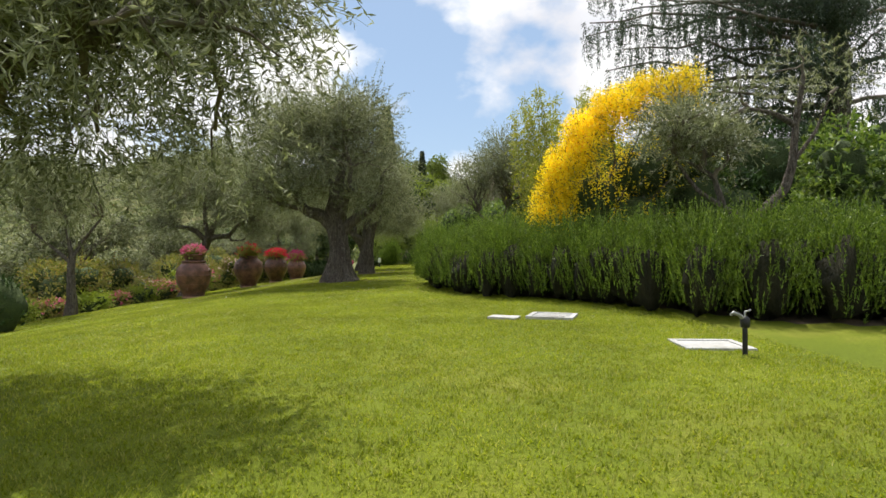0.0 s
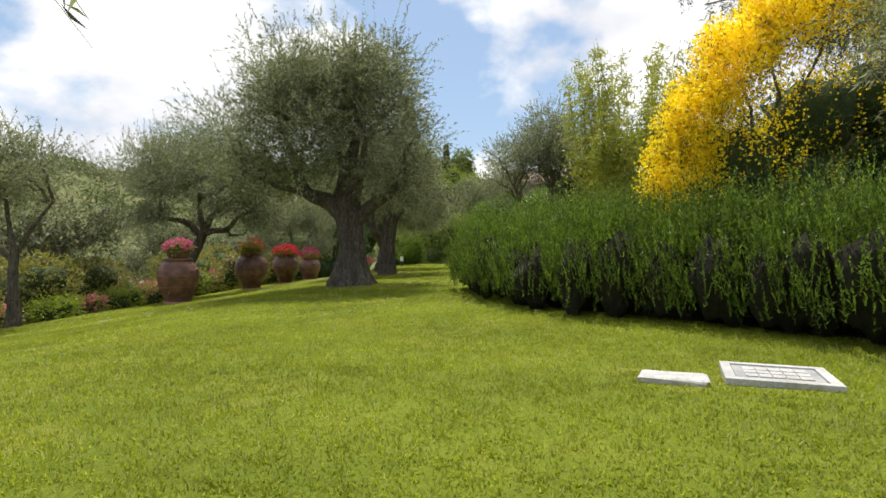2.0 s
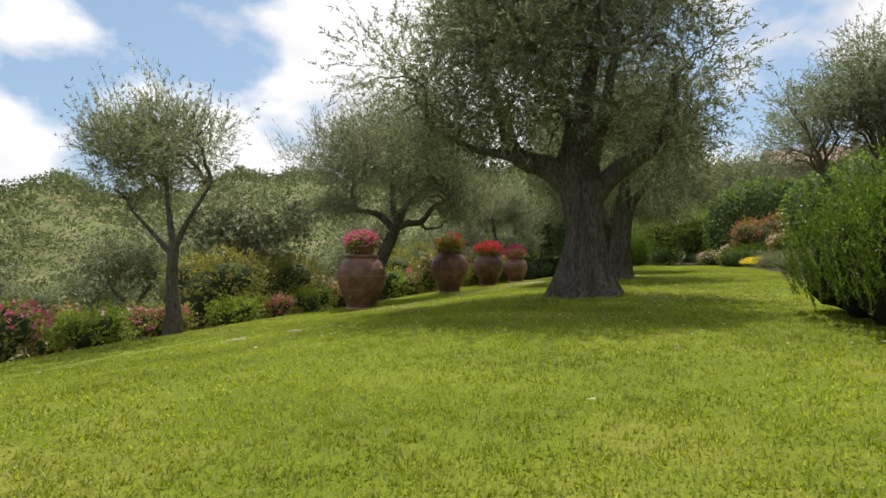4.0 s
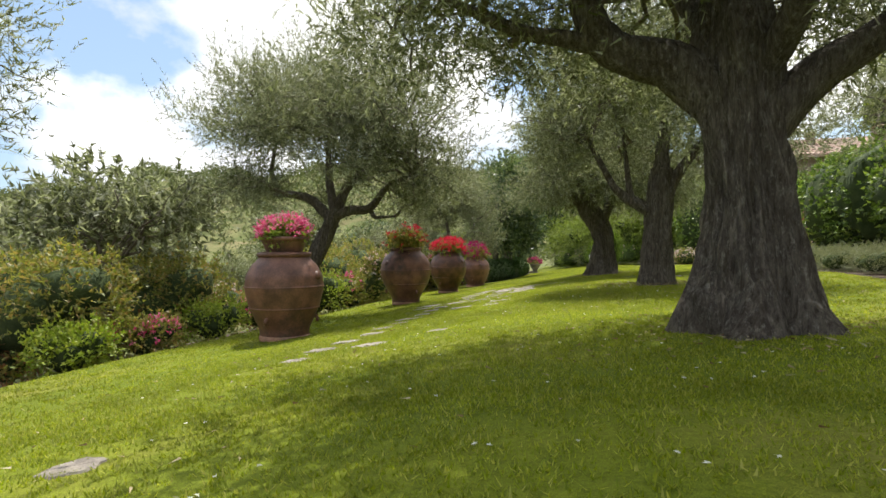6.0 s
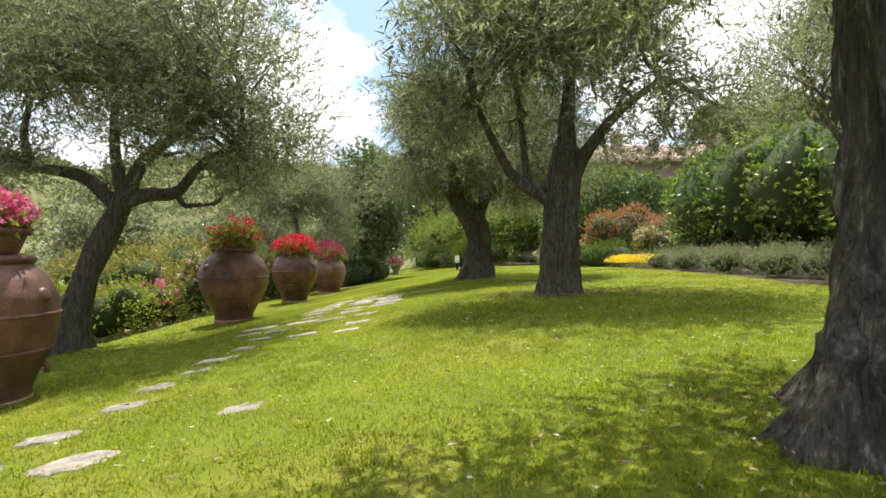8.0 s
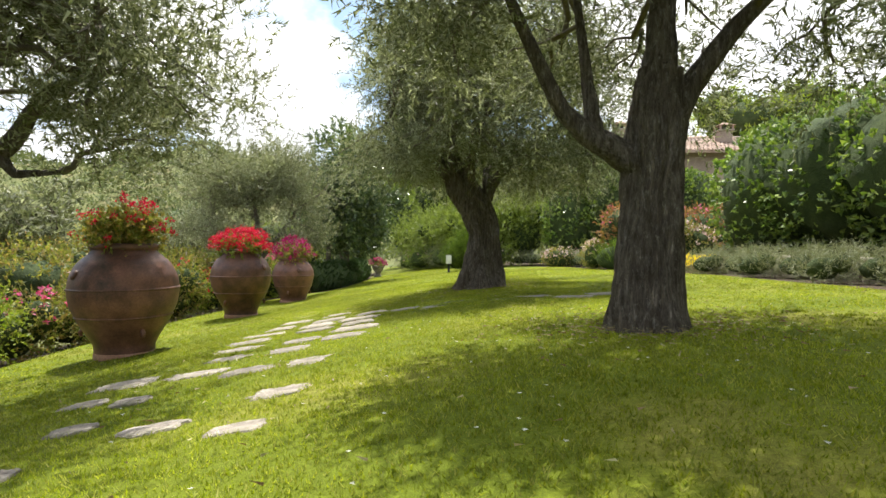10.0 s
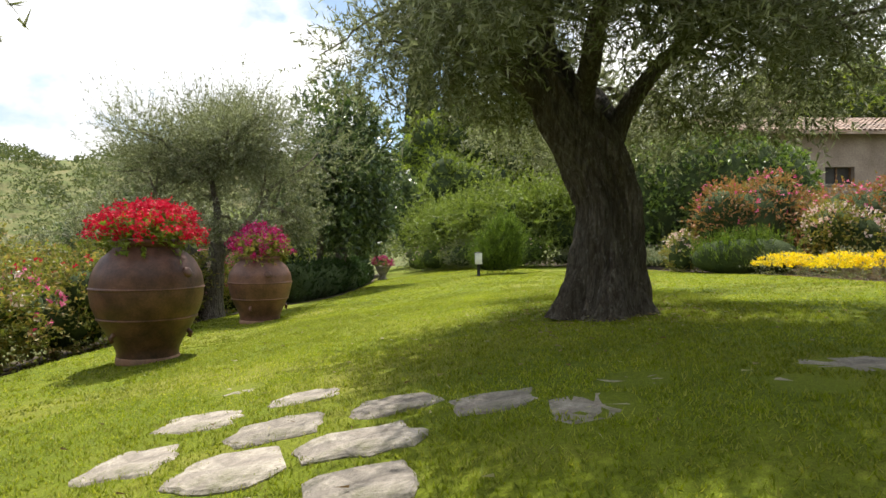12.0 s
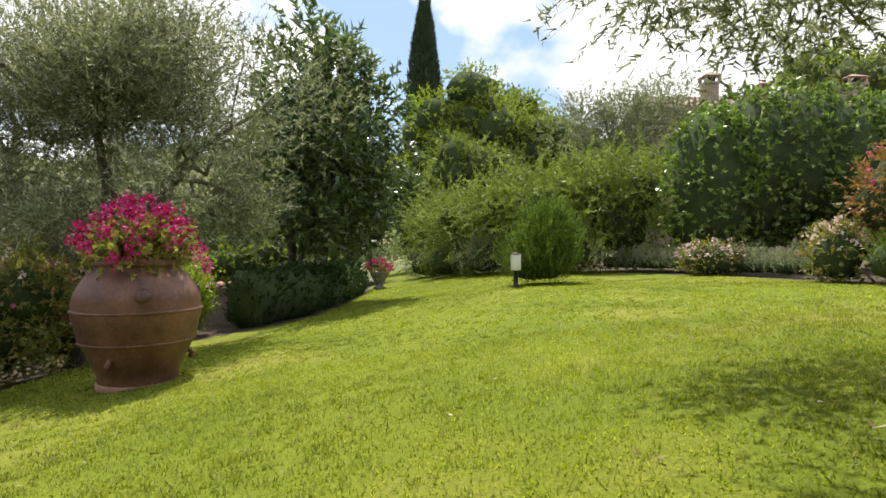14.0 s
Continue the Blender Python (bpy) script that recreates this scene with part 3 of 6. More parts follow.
def trunk_geo(pts, radii, sides=36, ridge=0.16, flare=0.6, flare_h=0.35):
    """A gnarled trunk: fluted, twisted and knobbly, with root swellings at the foot."""
    pts = np.asarray(pts, float)
    s = np.linspace(0, 1, len(pts))
    t = np.linspace(0, 1, 100 if sides > 40 else 44)
    P = np.stack([np.interp(t, s, pts[:, i]) for i in range(3)], 1)
    for _ in range(3):
        P[1:-1] = 0.25 * P[:-2] + 0.5 * P[1:-1] + 0.25 * P[2:]
    R = np.interp(t, s, radii)
    ang = np.linspace(0, 2 * np.pi, sides, endpoint=False)[None]
    h = (P[:, 2] - P[0, 2])[:, None]
    ph = rng.uniform(0, 6.28, 6)
    tw = ang + 0.8 * h
    rid = 0.45 * np.abs(np.sin(2.5 * tw + ph[0])) + 0.35 * np.abs(np.sin(4 * tw + ph[1] + 0.7 * h)) + 0.25 * np.sin(9 * tw + ph[2] + h) - 0.4
    lump = np.zeros_like(rid)
    for a in range(len(t)):
        for b in range(sides):
            q = Vector((math.cos(ang[0, b]) * 1.6, math.sin(ang[0, b]) * 1.6, P[a, 2] * 1.1)) + Vector(pts[0])
            lump[a, b] = noise.noise(q * 1.4) * 0.5 + noise.noise(q * 3.7) * 0.3 + noise.noise(Vector((q.x * 5, q.y * 5, q.z * 2.2))) * 0.34 + noise.noise(Vector((q.x * 11, q.y * 11, q.z * 4))) * 0.2
    foot = flare * np.exp(-np.maximum(h, 0) / flare_h) * (0.55 + 0.6 * np.abs(np.sin(2.5 * ang + ph[3])) + 0.25 * np.sin(5 * ang + ph[4]))
    RR = R[:, None] * (1 + ridge * 1.5 * rid + ridge * 1.7 * lump + foot)
    T = unit(np.gradient(P, axis=0))
    T[:, :2] *= 0.5
    T = unit(T)
    A = unit(np.cross(T, np.array([0.0, 1.0, 0.02])))
    B = np.cross(T, A)
    V = P[:, None] + RR[..., None] * (np.cos(ang)[..., None] * A[:, None] + np.sin(ang)[..., None] * B[:, None])
    n = len(t)
    V = V.reshape(-1, 3)
    i, j = np.meshgrid(np.arange(n - 1), np.arange(sides), indexing="ij")
    j2 = (j + 1) % sides
    return V, np.stack([i * sides + j, i * sides + j2, (i + 1) * sides + j2, (i + 1) * sides + j], -1).reshape(-1, 4)


def branches(starts, C, R, r0=0.05, per=2):
    """Branches from the limb ends into the clumps, each with side shoots: one piece of geometry for each."""
    out = []
    starts = np.asarray(starts, float)
    for c, r in zip(C, R):
        a = starts[np.argmin(np.linalg.norm(starts - c, axis=1))]
        line = bend(a, c, 7, -0.06, 0.09)
        one = [tube(line, np.linspace(r0, r0 * 0.35, 7), 6)]
        for _ in range(per):
            e = c + rand_dirs(1)[0] * r * 0.9
            one.append(tube(bend(line[rng.integers(3, 6)], e, 5, -0.05, 0.1), np.linspace(r0 * 0.4, 0.006, 5), 4))
        out.append(join(*one))
    return out


def olive(x, y, label, trunk, radii, limbs, crown_c, crown_r, lobes, twigs, leaf_l=0.07, leaf_w=0.0155, group="olive trees", flare=0.6, size=0.42, up=0.35, side=36, per=14, extra=None, length=0.36, droop=0.5,
          skirt=0, shoots=0, inner=0, broad=False, bark_mat="bark", ridge=0.16, burls=()):
    """An olive tree; trunk, limbs and crown are given from its foot. skirt: hanging clumps round the crown's
    underside; shoots: long upright young twigs on top; inner: leaf sprays that fill the crown's heart."""
    z = gz1(x, y) - 0.04
    ob = thing("olive_tree", x, y, z, label, "tree", group)
    bole = trunk_geo(trunk, radii, side, ridge, flare)
    for c, r in burls:
        bole = join(bole, blob(c, r, 4, 0.22))
    part("trunk", bole, bark_mat, ob, "dark grey gnarled bark", True)
    ends = [np.array(trunk[-1], float)]
    for pts, r0, r1 in limbs:
        pts = np.asarray(pts, float)
        s = np.linspace(0, 1, len(pts))
        t = np.linspace(0, 1, 20)
        P = np.stack([np.interp(t, s, pts[:, i]) for i in range(3)], 1)
        for _ in range(2):
            P[1:-1] = 0.25 * P[:-2] + 0.5 * P[1:-1] + 0.25 * P[2:]
        part("limb", tube(P, np.linspace(r0, r1, 20), 14, 0.13), bark_mat, ob, "", True)
        ends += [P[-1], P[13], P[9]]
    C, R = crown_lobes(crown_c, crown_r, lobes, size)
    if extra is not None:
        C = np.concatenate([C, np.array([e[:3] for e in extra], float)])
        R = np.concatenate([R, np.array([e[3:6] for e in extra], float)])
    if skirt:
        a = np.linspace(0, 2 * np.pi, skirt, endpoint=False) + rng.uniform(-0.2, 0.2, skirt)
        k = rng.uniform(0.45, 0.95, skirt)
        low = np.stack([crown_c[0] + np.cos(a) * k * crown_r[0], crown_c[1] + np.sin(a) * k * crown_r[1], crown_c[2] - crown_r[2] * rng.uniform(0.5, 0.76, skirt)], 1)
        C = np.concatenate([C, low])
        R = np.concatenate([R, rng.uniform(0.8, 1.2, (skirt, 1)) * np.array([0.5, 0.5, 0.34])])
    boughs = branches(ends, C, R, 0.035)
    if side < 16:
        part("brushwood", join(*boughs), "twig", ob, "", True)
    else:
        for one in boughs:
            part("branch", one, "twig", ob, "", True)
    geos = [sprays(C, R, twigs, length, per, leaf_l, leaf_w, up, 0.3, droop, broad)[0]]
    if inner:
        geos.append(sprays(C, R * 0.75, inner, length * 0.8, 12, leaf_l, leaf_w * 1.25, 0.1, 0.0, droop)[0])
    if shoots:
        top = C[:, 2] > crown_c[2] + 0.1 * crown_r[2]
        geos.append(sprays(C[top], R[top], shoots, length * 1.9, per * 2, leaf_l * 0.95, leaf_w, 1.9, 0.7, 0.05)[0])
    part("crown", join(*geos), "olive_leaf", ob, "silvery grey-green olive leaves")
    return ob


def shrub(name, x, y, z, label, category, lobes, leaf_mat, count, leaf_l, leaf_w, flowers=None, group="", per=6, up=0.4, length=0.16, core=True, shell=0.75, turn=0, core_size=0.8):
    """A bush: lobes (x, y, z, rx, ry, rz) from its foot, clothed in leaf sprays; flowers: (material, count, size)."""
    ob = thing(name, x, y, z, label, category, group, "", turn)
    C = np.array([q[:3] for q in lobes], float)
    R = np.array([q[3:] for q in lobes], float)
    # added solid fill, coloured dark like the shade between the leaves
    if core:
        part("shade_fill", join(*[blob(c, r * core_size, 2, 0.25) for c, r in zip(C, R)]), "core", ob, "", True)
    geo, _ = sprays(C, R, count, length, per, leaf_l, leaf_w, up, shell, 0.3)
    part("foliage", geo, leaf_mat, ob)
    if flowers:
        mat, n, size = flowers
        k = rng.integers(0, len(C), n)
        d = rand_dirs(n)
        d[:, 2] = np.abs(d[:, 2]) * 0.9 + 0.1
        d = unit(d)
        c = C[k] + d * R[k] * rng.uniform(0.95, 1.15, (n, 1))
        five = 6
        P = np.repeat(c, five, 0) + rng.normal(size=(n * five, 3)) * size * 0.35
        D = np.repeat(d, five, 0) * 0.4 + rng.normal(size=(n * five, 3))
        part("blossoms", leaves(P, D, size * 0.8, size * 0.75), mat, ob)
    return ob


# the great olive
olive(-2.64, 14.95, "huge old olive tree with a thick fluted trunk on the lawn", [(0, 0, 0), (0.0, 0, 0.4), (-0.04, 0, 0.9), (-0.08, 0, 1.4), (-0.12, 0, 1.9), (-0.1, 0.05, 2.4)],
      [0.285, 0.255, 0.222, 0.232, 0.225, 0.16],
      [([(-0.1, 0, 1.45), (-0.5, -0.05, 1.78), (-0.95, -0.1, 1.92), (-1.08, -0.12, 2.3), (-1.35, -0.15, 3.1)], 0.19, 0.06), ([(-0.92, -0.1, 1.93), (-1.5, -0.2, 2.05), (-2.1, -0.3, 2.35)], 0.07, 0.025),
       ([(0.05, 0, 1.35), (0.4, 0, 1.72), (0.8, -0.02, 1.92), (1.05, 0.05, 2.4), (1.1, 0.1, 2.9)], 0.145, 0.045), ([(-0.1, 0.05, 2.2), (0.0, 0.1, 2.9), (0.2, 0.1, 3.9)], 0.16, 0.05),
       ([(-0.05, 0.1, 1.8), (-0.3, 0.6, 2.4), (-0.6, 1.0, 3.3)], 0.13, 0.045), ([(0.0, 0, 1.6), (0.25, -0.5, 2.2), (0.45, -1.0, 2.9)], 0.11, 0.04)],
      (-0.6, 0, 3.4), (2.3, 2.1, 1.75), 46, 9400, flare=0.72, side=110, size=0.34, per=15, skirt=10, shoots=460, inner=1500, ridge=0.2,
      burls=[((-0.24, -0.06, 0.1), (0.2, 0.22, 0.34)), ((0.2, -0.1, 0.05), (0.22, 0.22, 0.24)), ((0.05, 0.2, 0.1), (0.25, 0.2, 0.28))],
      extra=[(-2.1, 0.1, 2.3, 0.6, 0.6, 0.35), (-1.3, 0.9, 2.3, 0.7, 0.6, 0.35), (1.25, 0.2, 2.6, 0.5, 0.5, 0.4), (0.6, 0.9, 2.35, 0.6, 0.6, 0.35)])
# the second olive
olive(-2.69, 20.67, "old olive tree with a forked trunk, bare litter at its foot", [(0, 0, 0), (0.0, 0, 0.5), (0.03, 0, 1.0), (0.07, 0, 1.5), (0.1, 0, 1.9)], [0.215, 0.2, 0.195, 0.195, 0.15],
      [([(0.0, 0, 1.18), (-0.3, -0.03, 1.34), (-0.5, -0.05, 1.45), (-0.68, -0.08, 1.65), (-1.05, -0.2, 2.4)], 0.115, 0.035), ([(-0.38, -0.03, 1.4), (-0.42, 0, 1.75), (-0.5, 0.1, 2.6)], 0.065, 0.025),
       ([(0.08, 0, 1.7), (0.1, 0, 2.2), (0.2, 0.1, 3.1)], 0.15, 0.05), ([(0.15, 0, 1.45), (0.35, -0.05, 1.85), (0.7, -0.1, 2.3), (1.2, -0.2, 2.7)], 0.1, 0.035)],
      (0.1, 0, 3.2), (2.15, 2.0, 1.6), 38, 6800, size=0.34, flare=0.45, side=90, per=14, skirt=4, shoots=300, inner=1100, extra=[(1.8, -0.6, 2.2, 0.6, 0.6, 0.4), (-1.5, -0.5, 2.35, 0.6, 0.6, 0.45), (0.9, 1.2, 2.1, 0.6, 0.6, 0.35), (-0.5, 1.3, 2.2, 0.7, 0.6, 0.35), (1.3, -1.2, 2.2, 0.6, 0.5, 0.35)])
# the third olive
olive(-3.47, 25.91, "old leaning olive tree with fluted bark on the lawn", [(0, 0, 0), (0.03, 0, 0.45), (0.04, 0, 0.95), (-0.08, 0, 1.3), (-0.3, 0, 1.65), (-0.5, 0, 2.15)], [0.27, 0.23, 0.225, 0.25, 0.22, 0.15],
      [([(-0.3, 0, 1.6), (-0.8, -0.1, 2.1), (-1.5, -0.1, 2.8)], 0.14, 0.045), ([(-0.5, 0, 2.0), (-0.5, 0.1, 2.6), (-0.2, 0.2, 3.4)], 0.14, 0.05),
       ([(0.0, 0, 1.3), (0.22, 0, 1.8), (0.6, 0, 2.25), (1.3, -0.1, 2.6)], 0.1, 0.035), ([(-0.2, 0, 1.6), (-0.2, -0.6, 2.3), (0, -1.2, 2.7)], 0.1, 0.04), ([(0.1, 0, 1.55), (0.15, 0.8, 2.1), (0.3, 2.0, 2.3), (0.5, 2.9, 2.2)], 0.09, 0.025)],
      (-0.15, -0.1, 3.15), (2.2, 2.0, 1.5), 44, 11500, flare=0.6, ridge=0.2, side=100, size=0.35, per=14, skirt=9, shoots=300, inner=3600,
      extra=[(0, -1.2, 2.45, 0.9, 0.7, 0.5), (-0.9, -0.8, 2.45, 0.8, 0.7, 0.5), (0.9, -0.9, 2.35, 0.9, 0.7, 0.5), (1.5, 0, 2.6, 0.8, 0.8, 0.5), (1.7, -0.5, 2.2, 0.7, 0.7, 0.4), (-1.3, 0, 2.3, 0.7, 0.7, 0.45), (2.0, 0.4, 2.1, 0.6, 0.6, 0.4), (0.3, 2.9, 1.95, 0.7, 0.5, 0.28), (-0.4, 2.8, 2.1, 0.5, 0.5, 0.28), (1.3, 2.7, 1.95, 0.6, 0.5, 0.28), (0.8, 2.4, 2.15, 0.6, 0.5, 0.3), (-0.85, 0.9, 2.1, 0.5, 0.5, 0.28), (0.4, 2.0, 2.4, 0.9, 0.6, 0.35), (-0.6, 1.6, 2.15, 0.5, 0.5, 0.3), (1.1, 0.9, 1.95, 0.5, 0.5, 0.25), (1.8, 0.9, 1.9, 0.5, 0.5, 0.25)])
# the olive behind the first jar
olive(-9.35, 21.2, "old spreading olive tree with a leaning trunk beside the jars", [(0, 0, 0), (0.08, 0, 0.5), (0.22, 0.05, 1.1), (0.5, 0.15, 1.75), (0.68, 0.2, 2.2)], [0.22, 0.175, 0.152, 0.147, 0.13],
      [([(0.6, 0.2, 2.1), (1.0, 0.25, 2.27), (1.4, 0.3, 2.25), (1.6, 0.3, 2.55), (1.9, 0.1, 2.75), (2.4, -0.1, 2.85)], 0.11, 0.04), ([(1.38, 0.3, 2.27), (1.5, 0.3, 2.1), (1.9, 0.3, 2.12)], 0.055, 0.02),
       ([(0.6, 0.2, 2.1), (0.1, 0.2, 2.55), (-0.6, 0.2, 2.65), (-1.4, 0.2, 2.9)], 0.11, 0.04), ([(-0.6, 0.2, 2.65), (-0.75, 0.2, 3.1), (-0.7, 0.3, 3.7)], 0.07, 0.03),
       ([(0.66, 0.2, 2.15), (0.9, 0.3, 2.75), (1.3, 0.3, 3.05), (1.8, 0.3, 3.4)], 0.11, 0.04), ([(0.68, 0.2, 2.2), (0.5, 0.3, 2.9), (0.5, 0.3, 3.8)], 0.1, 0.04)],
      (0.75, -0.2, 3.75), (3.0, 2.3, 1.8), 50, 9000, size=0.34, up=0.8, per=14, skirt=6, shoots=620, inner=1700,
      extra=[(3.0, -0.3, 2.75, 0.6, 0.6, 0.4), (-1.9, -0.3, 2.5, 0.7, 0.7, 0.5), (2.15, 1.7, 2.75, 1.0, 0.8, 0.8), (1.3, 2.0, 2.8, 1.0, 0.8, 0.8), (2.8, 1.6, 3.0, 0.7, 0.7, 0.7), (-0.7, -0.4, 2.6, 0.7, 0.6, 0.45), (2.3, 0.6, 2.5, 0.5, 0.5, 0.35)])
# the olive behind the fourth jar
olive(-9.3, 32.6, "round-headed silvery olive tree behind the jars", [(0, 0, 0), (0.05, 0, 0.6), (0.1, 0, 1.1), (0.15, 0, 1.6)], [0.2, 0.16, 0.15, 0.12],
      [([(0.1, 0, 1.0), (-0.5, 0, 1.5), (-1.0, 0, 2.0)], 0.1, 0.04), ([(0.1, 0, 1.2), (0.6, 0, 1.8), (1.0, 0, 2.3)], 0.1, 0.04), ([(0.1, 0, 1.2), (0.1, 0.1, 2.2), (0, 0, 2.9)], 0.1, 0.04)],
      (0.05, 0, 2.95), (2.35, 1.9, 1.75), 40, 7000, size=0.38, up=0.9, per=12, skirt=8, shoots=520, inner=1400)
# the slender olive on the edge of the lawn
olive(-9.17, 14.2, "small slender olive tree at the edge of the lawn", [(0, 0, 0), (0.03, 0, 0.5), (0.0, 0, 1.0), (0.04, 0, 1.5)], [0.12, 0.095, 0.085, 0.075],
      [([(0.0, 0, 1.35), (-0.35, 0, 1.65), (-0.9, 0, 2.1)], 0.055, 0.02), ([(0.03, 0, 1.4), (0.3, 0.05, 1.9), (0.75, 0.1, 2.5)], 0.055, 0.02), ([(0.04, 0, 1.45), (-0.1, 0, 2.3), (-0.25, 0.1, 3.1)], 0.055, 0.02)],
      (-0.1, 0, 2.75), (1.5, 1.3, 1.15), 26, 2000, size=0.32, up=0.9, side=20, flare=0.35, shoots=160)
# the olive over the start of the walk
olive(-3.9, 3.5, "olive tree whose leafy branches hang over the lawn", [(0, 0, 0), (0.02, 0, 0.6), (0.05, 0, 1.2), (0.1, 0, 1.8)], [0.28, 0.22, 0.2, 0.17],
      [([(0.1, 0, 1.5), (0.7, 0.1, 2.0), (1.6, 0.1, 2.3), (2.5, -0.1, 2.3)], 0.11, 0.03), ([(0.0, 0, 1.6), (-0.5, 0.5, 2.3), (-0.8, 1.0, 2.9)], 0.11, 0.04)],
      (1.3, 0.0, 2.45), (1.7, 1.5, 0.9), 34, 4000, size=0.33, extra=[(2.3, 0.5, 1.8, 0.35, 0.4, 0.2), (2.65, -0.2, 2.25, 0.45, 0.4, 0.3), (1.6, 0.3, 1.75, 0.5, 0.5, 0.3), (0.9, 0.6, 1.7, 0.5, 0.5, 0.35)], droop=0.9, up=0.0, broad=True)

# far olives of the grove below
proto = olive(-17, 26, "grey-green olive tree of the grove below", [(0, 0, 0), (0.1, 0, 0.6), (0.0, 0, 1.3)], [0.2, 0.15, 0.12], [([(0, 0, 1.2), (-0.7, 0, 2.0)], 0.09, 0.04), ([(0, 0, 1.2), (0.7, 0.2, 2.1)], 0.09, 0.04)],
              (0, 0, 2.6), (2.0, 2.0, 1.5), 22, 1000, 0.16, 0.055, "grove olives", side=14, size=0.42, per=10)
for k in range(52):
    a = rng.uniform(-24, 62)
    x, y = -14.5 - (k % 6) * 6.5 + rng.uniform(-1.6, 1.6), 6 + (k // 6) * 8 + rng.uniform(-2, 2)
    copy_thing(proto, pose(x, y, gz1(x, y) - 0.1, 0, 0, rng.uniform(0, 360)))

# rosemary hedge
hedge_line = np.array([(0.35, 13.0), (0.42, 11.3), (1.05, 9.75), (1.85, 8.8), (2.7, 7.85), (3.2, 6.55), (3.95, 6.0), (5.2, 5.8), (6.6, 5.6)])


def hedge(name, line, half, height, label, mat, sprigs, needles, nl, nw, lean=0.25, length=0.26, core=0.86):
    s = np.concatenate([[0], np.cumsum(np.linalg.norm(np.diff(line, axis=0), axis=1))])
    t = np.linspace(0, s[-1], 22)
    P = np.stack([np.interp(t, s, line[:, 0]), np.interp(t, s, line[:, 1])], 1)
    x0, y0 = P[0]
    ob = thing(name, x0, y0, gz1(x0, y0), label, "hedge")
    C = np.stack([P[:, 0] - x0, P[:, 1] - y0, np.full(len(P), height * 0.42)], 1)
    R = np.stack([rng.uniform(0.85, 1.1, len(P)) * half, rng.uniform(0.85, 1.1, len(P)) * half, rng.uniform(0.9, 1.08, len(P)) * height * 0.52], 1)
    # solid lobes in the dark fill colour pass for the hedge's inner shade
    tagged(part("shade_fill", join(*[blob(c, r * core, 2, 0.18) for c, r in zip(C, R)]), "core", ob, "", True), kind="stuff")
    k = rng.integers(0, len(C), sprigs)
    d = rand_dirs(sprigs)
    d[:, 2] = np.where(d[:, 2] < -0.8, -d[:, 2], d[:, 2])
    base = C[k] + d * R[k] * rng.uniform(0.74, 0.98, (sprigs, 1))
    out = unit(d * np.array([1, 1, 0.3]) * lean * 2 + np.array([0, 0, 1.0]) + 0.22 * rng.normal(size=(sprigs, 3)))
    ln = length * rng.uniform(0.55, 1.3, (sprigs, 1))
    u = rng.uniform(0, 1, (sprigs, needles))
    Q = base[:, None] + out[:, None] * (ln[:, None] * u[..., None])
    D = unit(out[:, None] * 1.1 + 0.5 * rng.normal(size=(sprigs, needles, 3)))
    part("foliage", leaves(Q.reshape(-1, 3), D.reshape(-1, 3), nl * rng.uniform(0.7, 1.3, sprigs * needles), nw), mat, ob)
    return ob


def rosemary_hedge(line, half, height, sprigs, needles):
    """A row of rosemary bushes grown together: many upright tufts of uneven height over a heart painted dark as shade.
    """
    s = np.concatenate([[0], np.cumsum(np.linalg.norm(np.diff(line, axis=0), axis=1))])
    x0, y0 = line[0]
    ob = thing("rosemary_hedge", x0, y0, gz1(x0, y0), "dense dark green rosemary hedge bordering the lawn", "hedge")
    n = 120
    t = np.linspace(0, s[-1], n)
    off = half * 0.62 * np.array([-1, 0.1, 1, -0.4, 0.6])[np.arange(n) % 5] + rng.uniform(-0.08, 0.08, n)
    px, py = np.interp(t, s, line[:, 0]), np.interp(t, s, line[:, 1])
    dx, dy = np.gradient(px), np.gradient(py)
    d = np.hypot(dx, dy)
    tall = height * rng.uniform(0.82, 1.1, n) * (1 - 0.16 * np.abs(off) / half)
    C = np.stack([px - dy / d * off - x0, py + dx / d * off - y0, tall * 0.40], 1)
    R = np.stack([rng.uniform(0.30, 0.46, n), rng.uniform(0.30, 0.46, n), tall * 0.50], 1)
    # lumps below the sprigs, near black to paint the shade at the hedge's foot
    part("shade_fill", join(*[blob(c, r * np.array([0.5, 0.5, 0.76]), 2, 0.6) for c, r in zip(C, R)]), "woody", ob, "dark stems with the inside shade painted in", True)
    k = rng.integers(0, n, sprigs)
    q = rand_dirs(sprigs)
    q[:, 2] = np.where(q[:, 2] < -0.72, -q[:, 2], q[:, 2])
    base = C[k] + q * R[k] * rng.uniform(0.68, 1.0, (sprigs, 1))
    deep = np.zeros(sprigs, bool)
    for c, r in zip(C, R):
        deep |= (((base - c) / (r * 0.6)) ** 2).sum(1) < 1.0
    base, q = base[~deep], q[~deep]
    m = len(base)
    out = unit(q * np.array([1, 1, 0.2]) * 0.3 + np.array([0, 0, 1.0]) + 0.14 * rng.normal(size=(m, 3)))
    ln = rng.uniform(0.2, 0.46, (m, 1)) * (1 + 0.2 * q[:, 2:])
    u = rng.uniform(0, 1, (m, needles))
    Q = base[:, None] + out[:, None] * (ln[:, None] * u[..., None])
    D = unit(out[:, None] * 1.0 + 0.42 * rng.normal(size=(m, needles, 3)))
    part("foliage", leaves(Q.reshape(-1, 3), D.reshape(-1, 3), 0.036 * rng.uniform(0.7, 1.3, m * needles) * (1.2 - 0.55 * u.ravel()), 0.011), "rosemary", ob)


rosemary_hedge(hedge_line, 0.98, 1.1, 26000, 30)


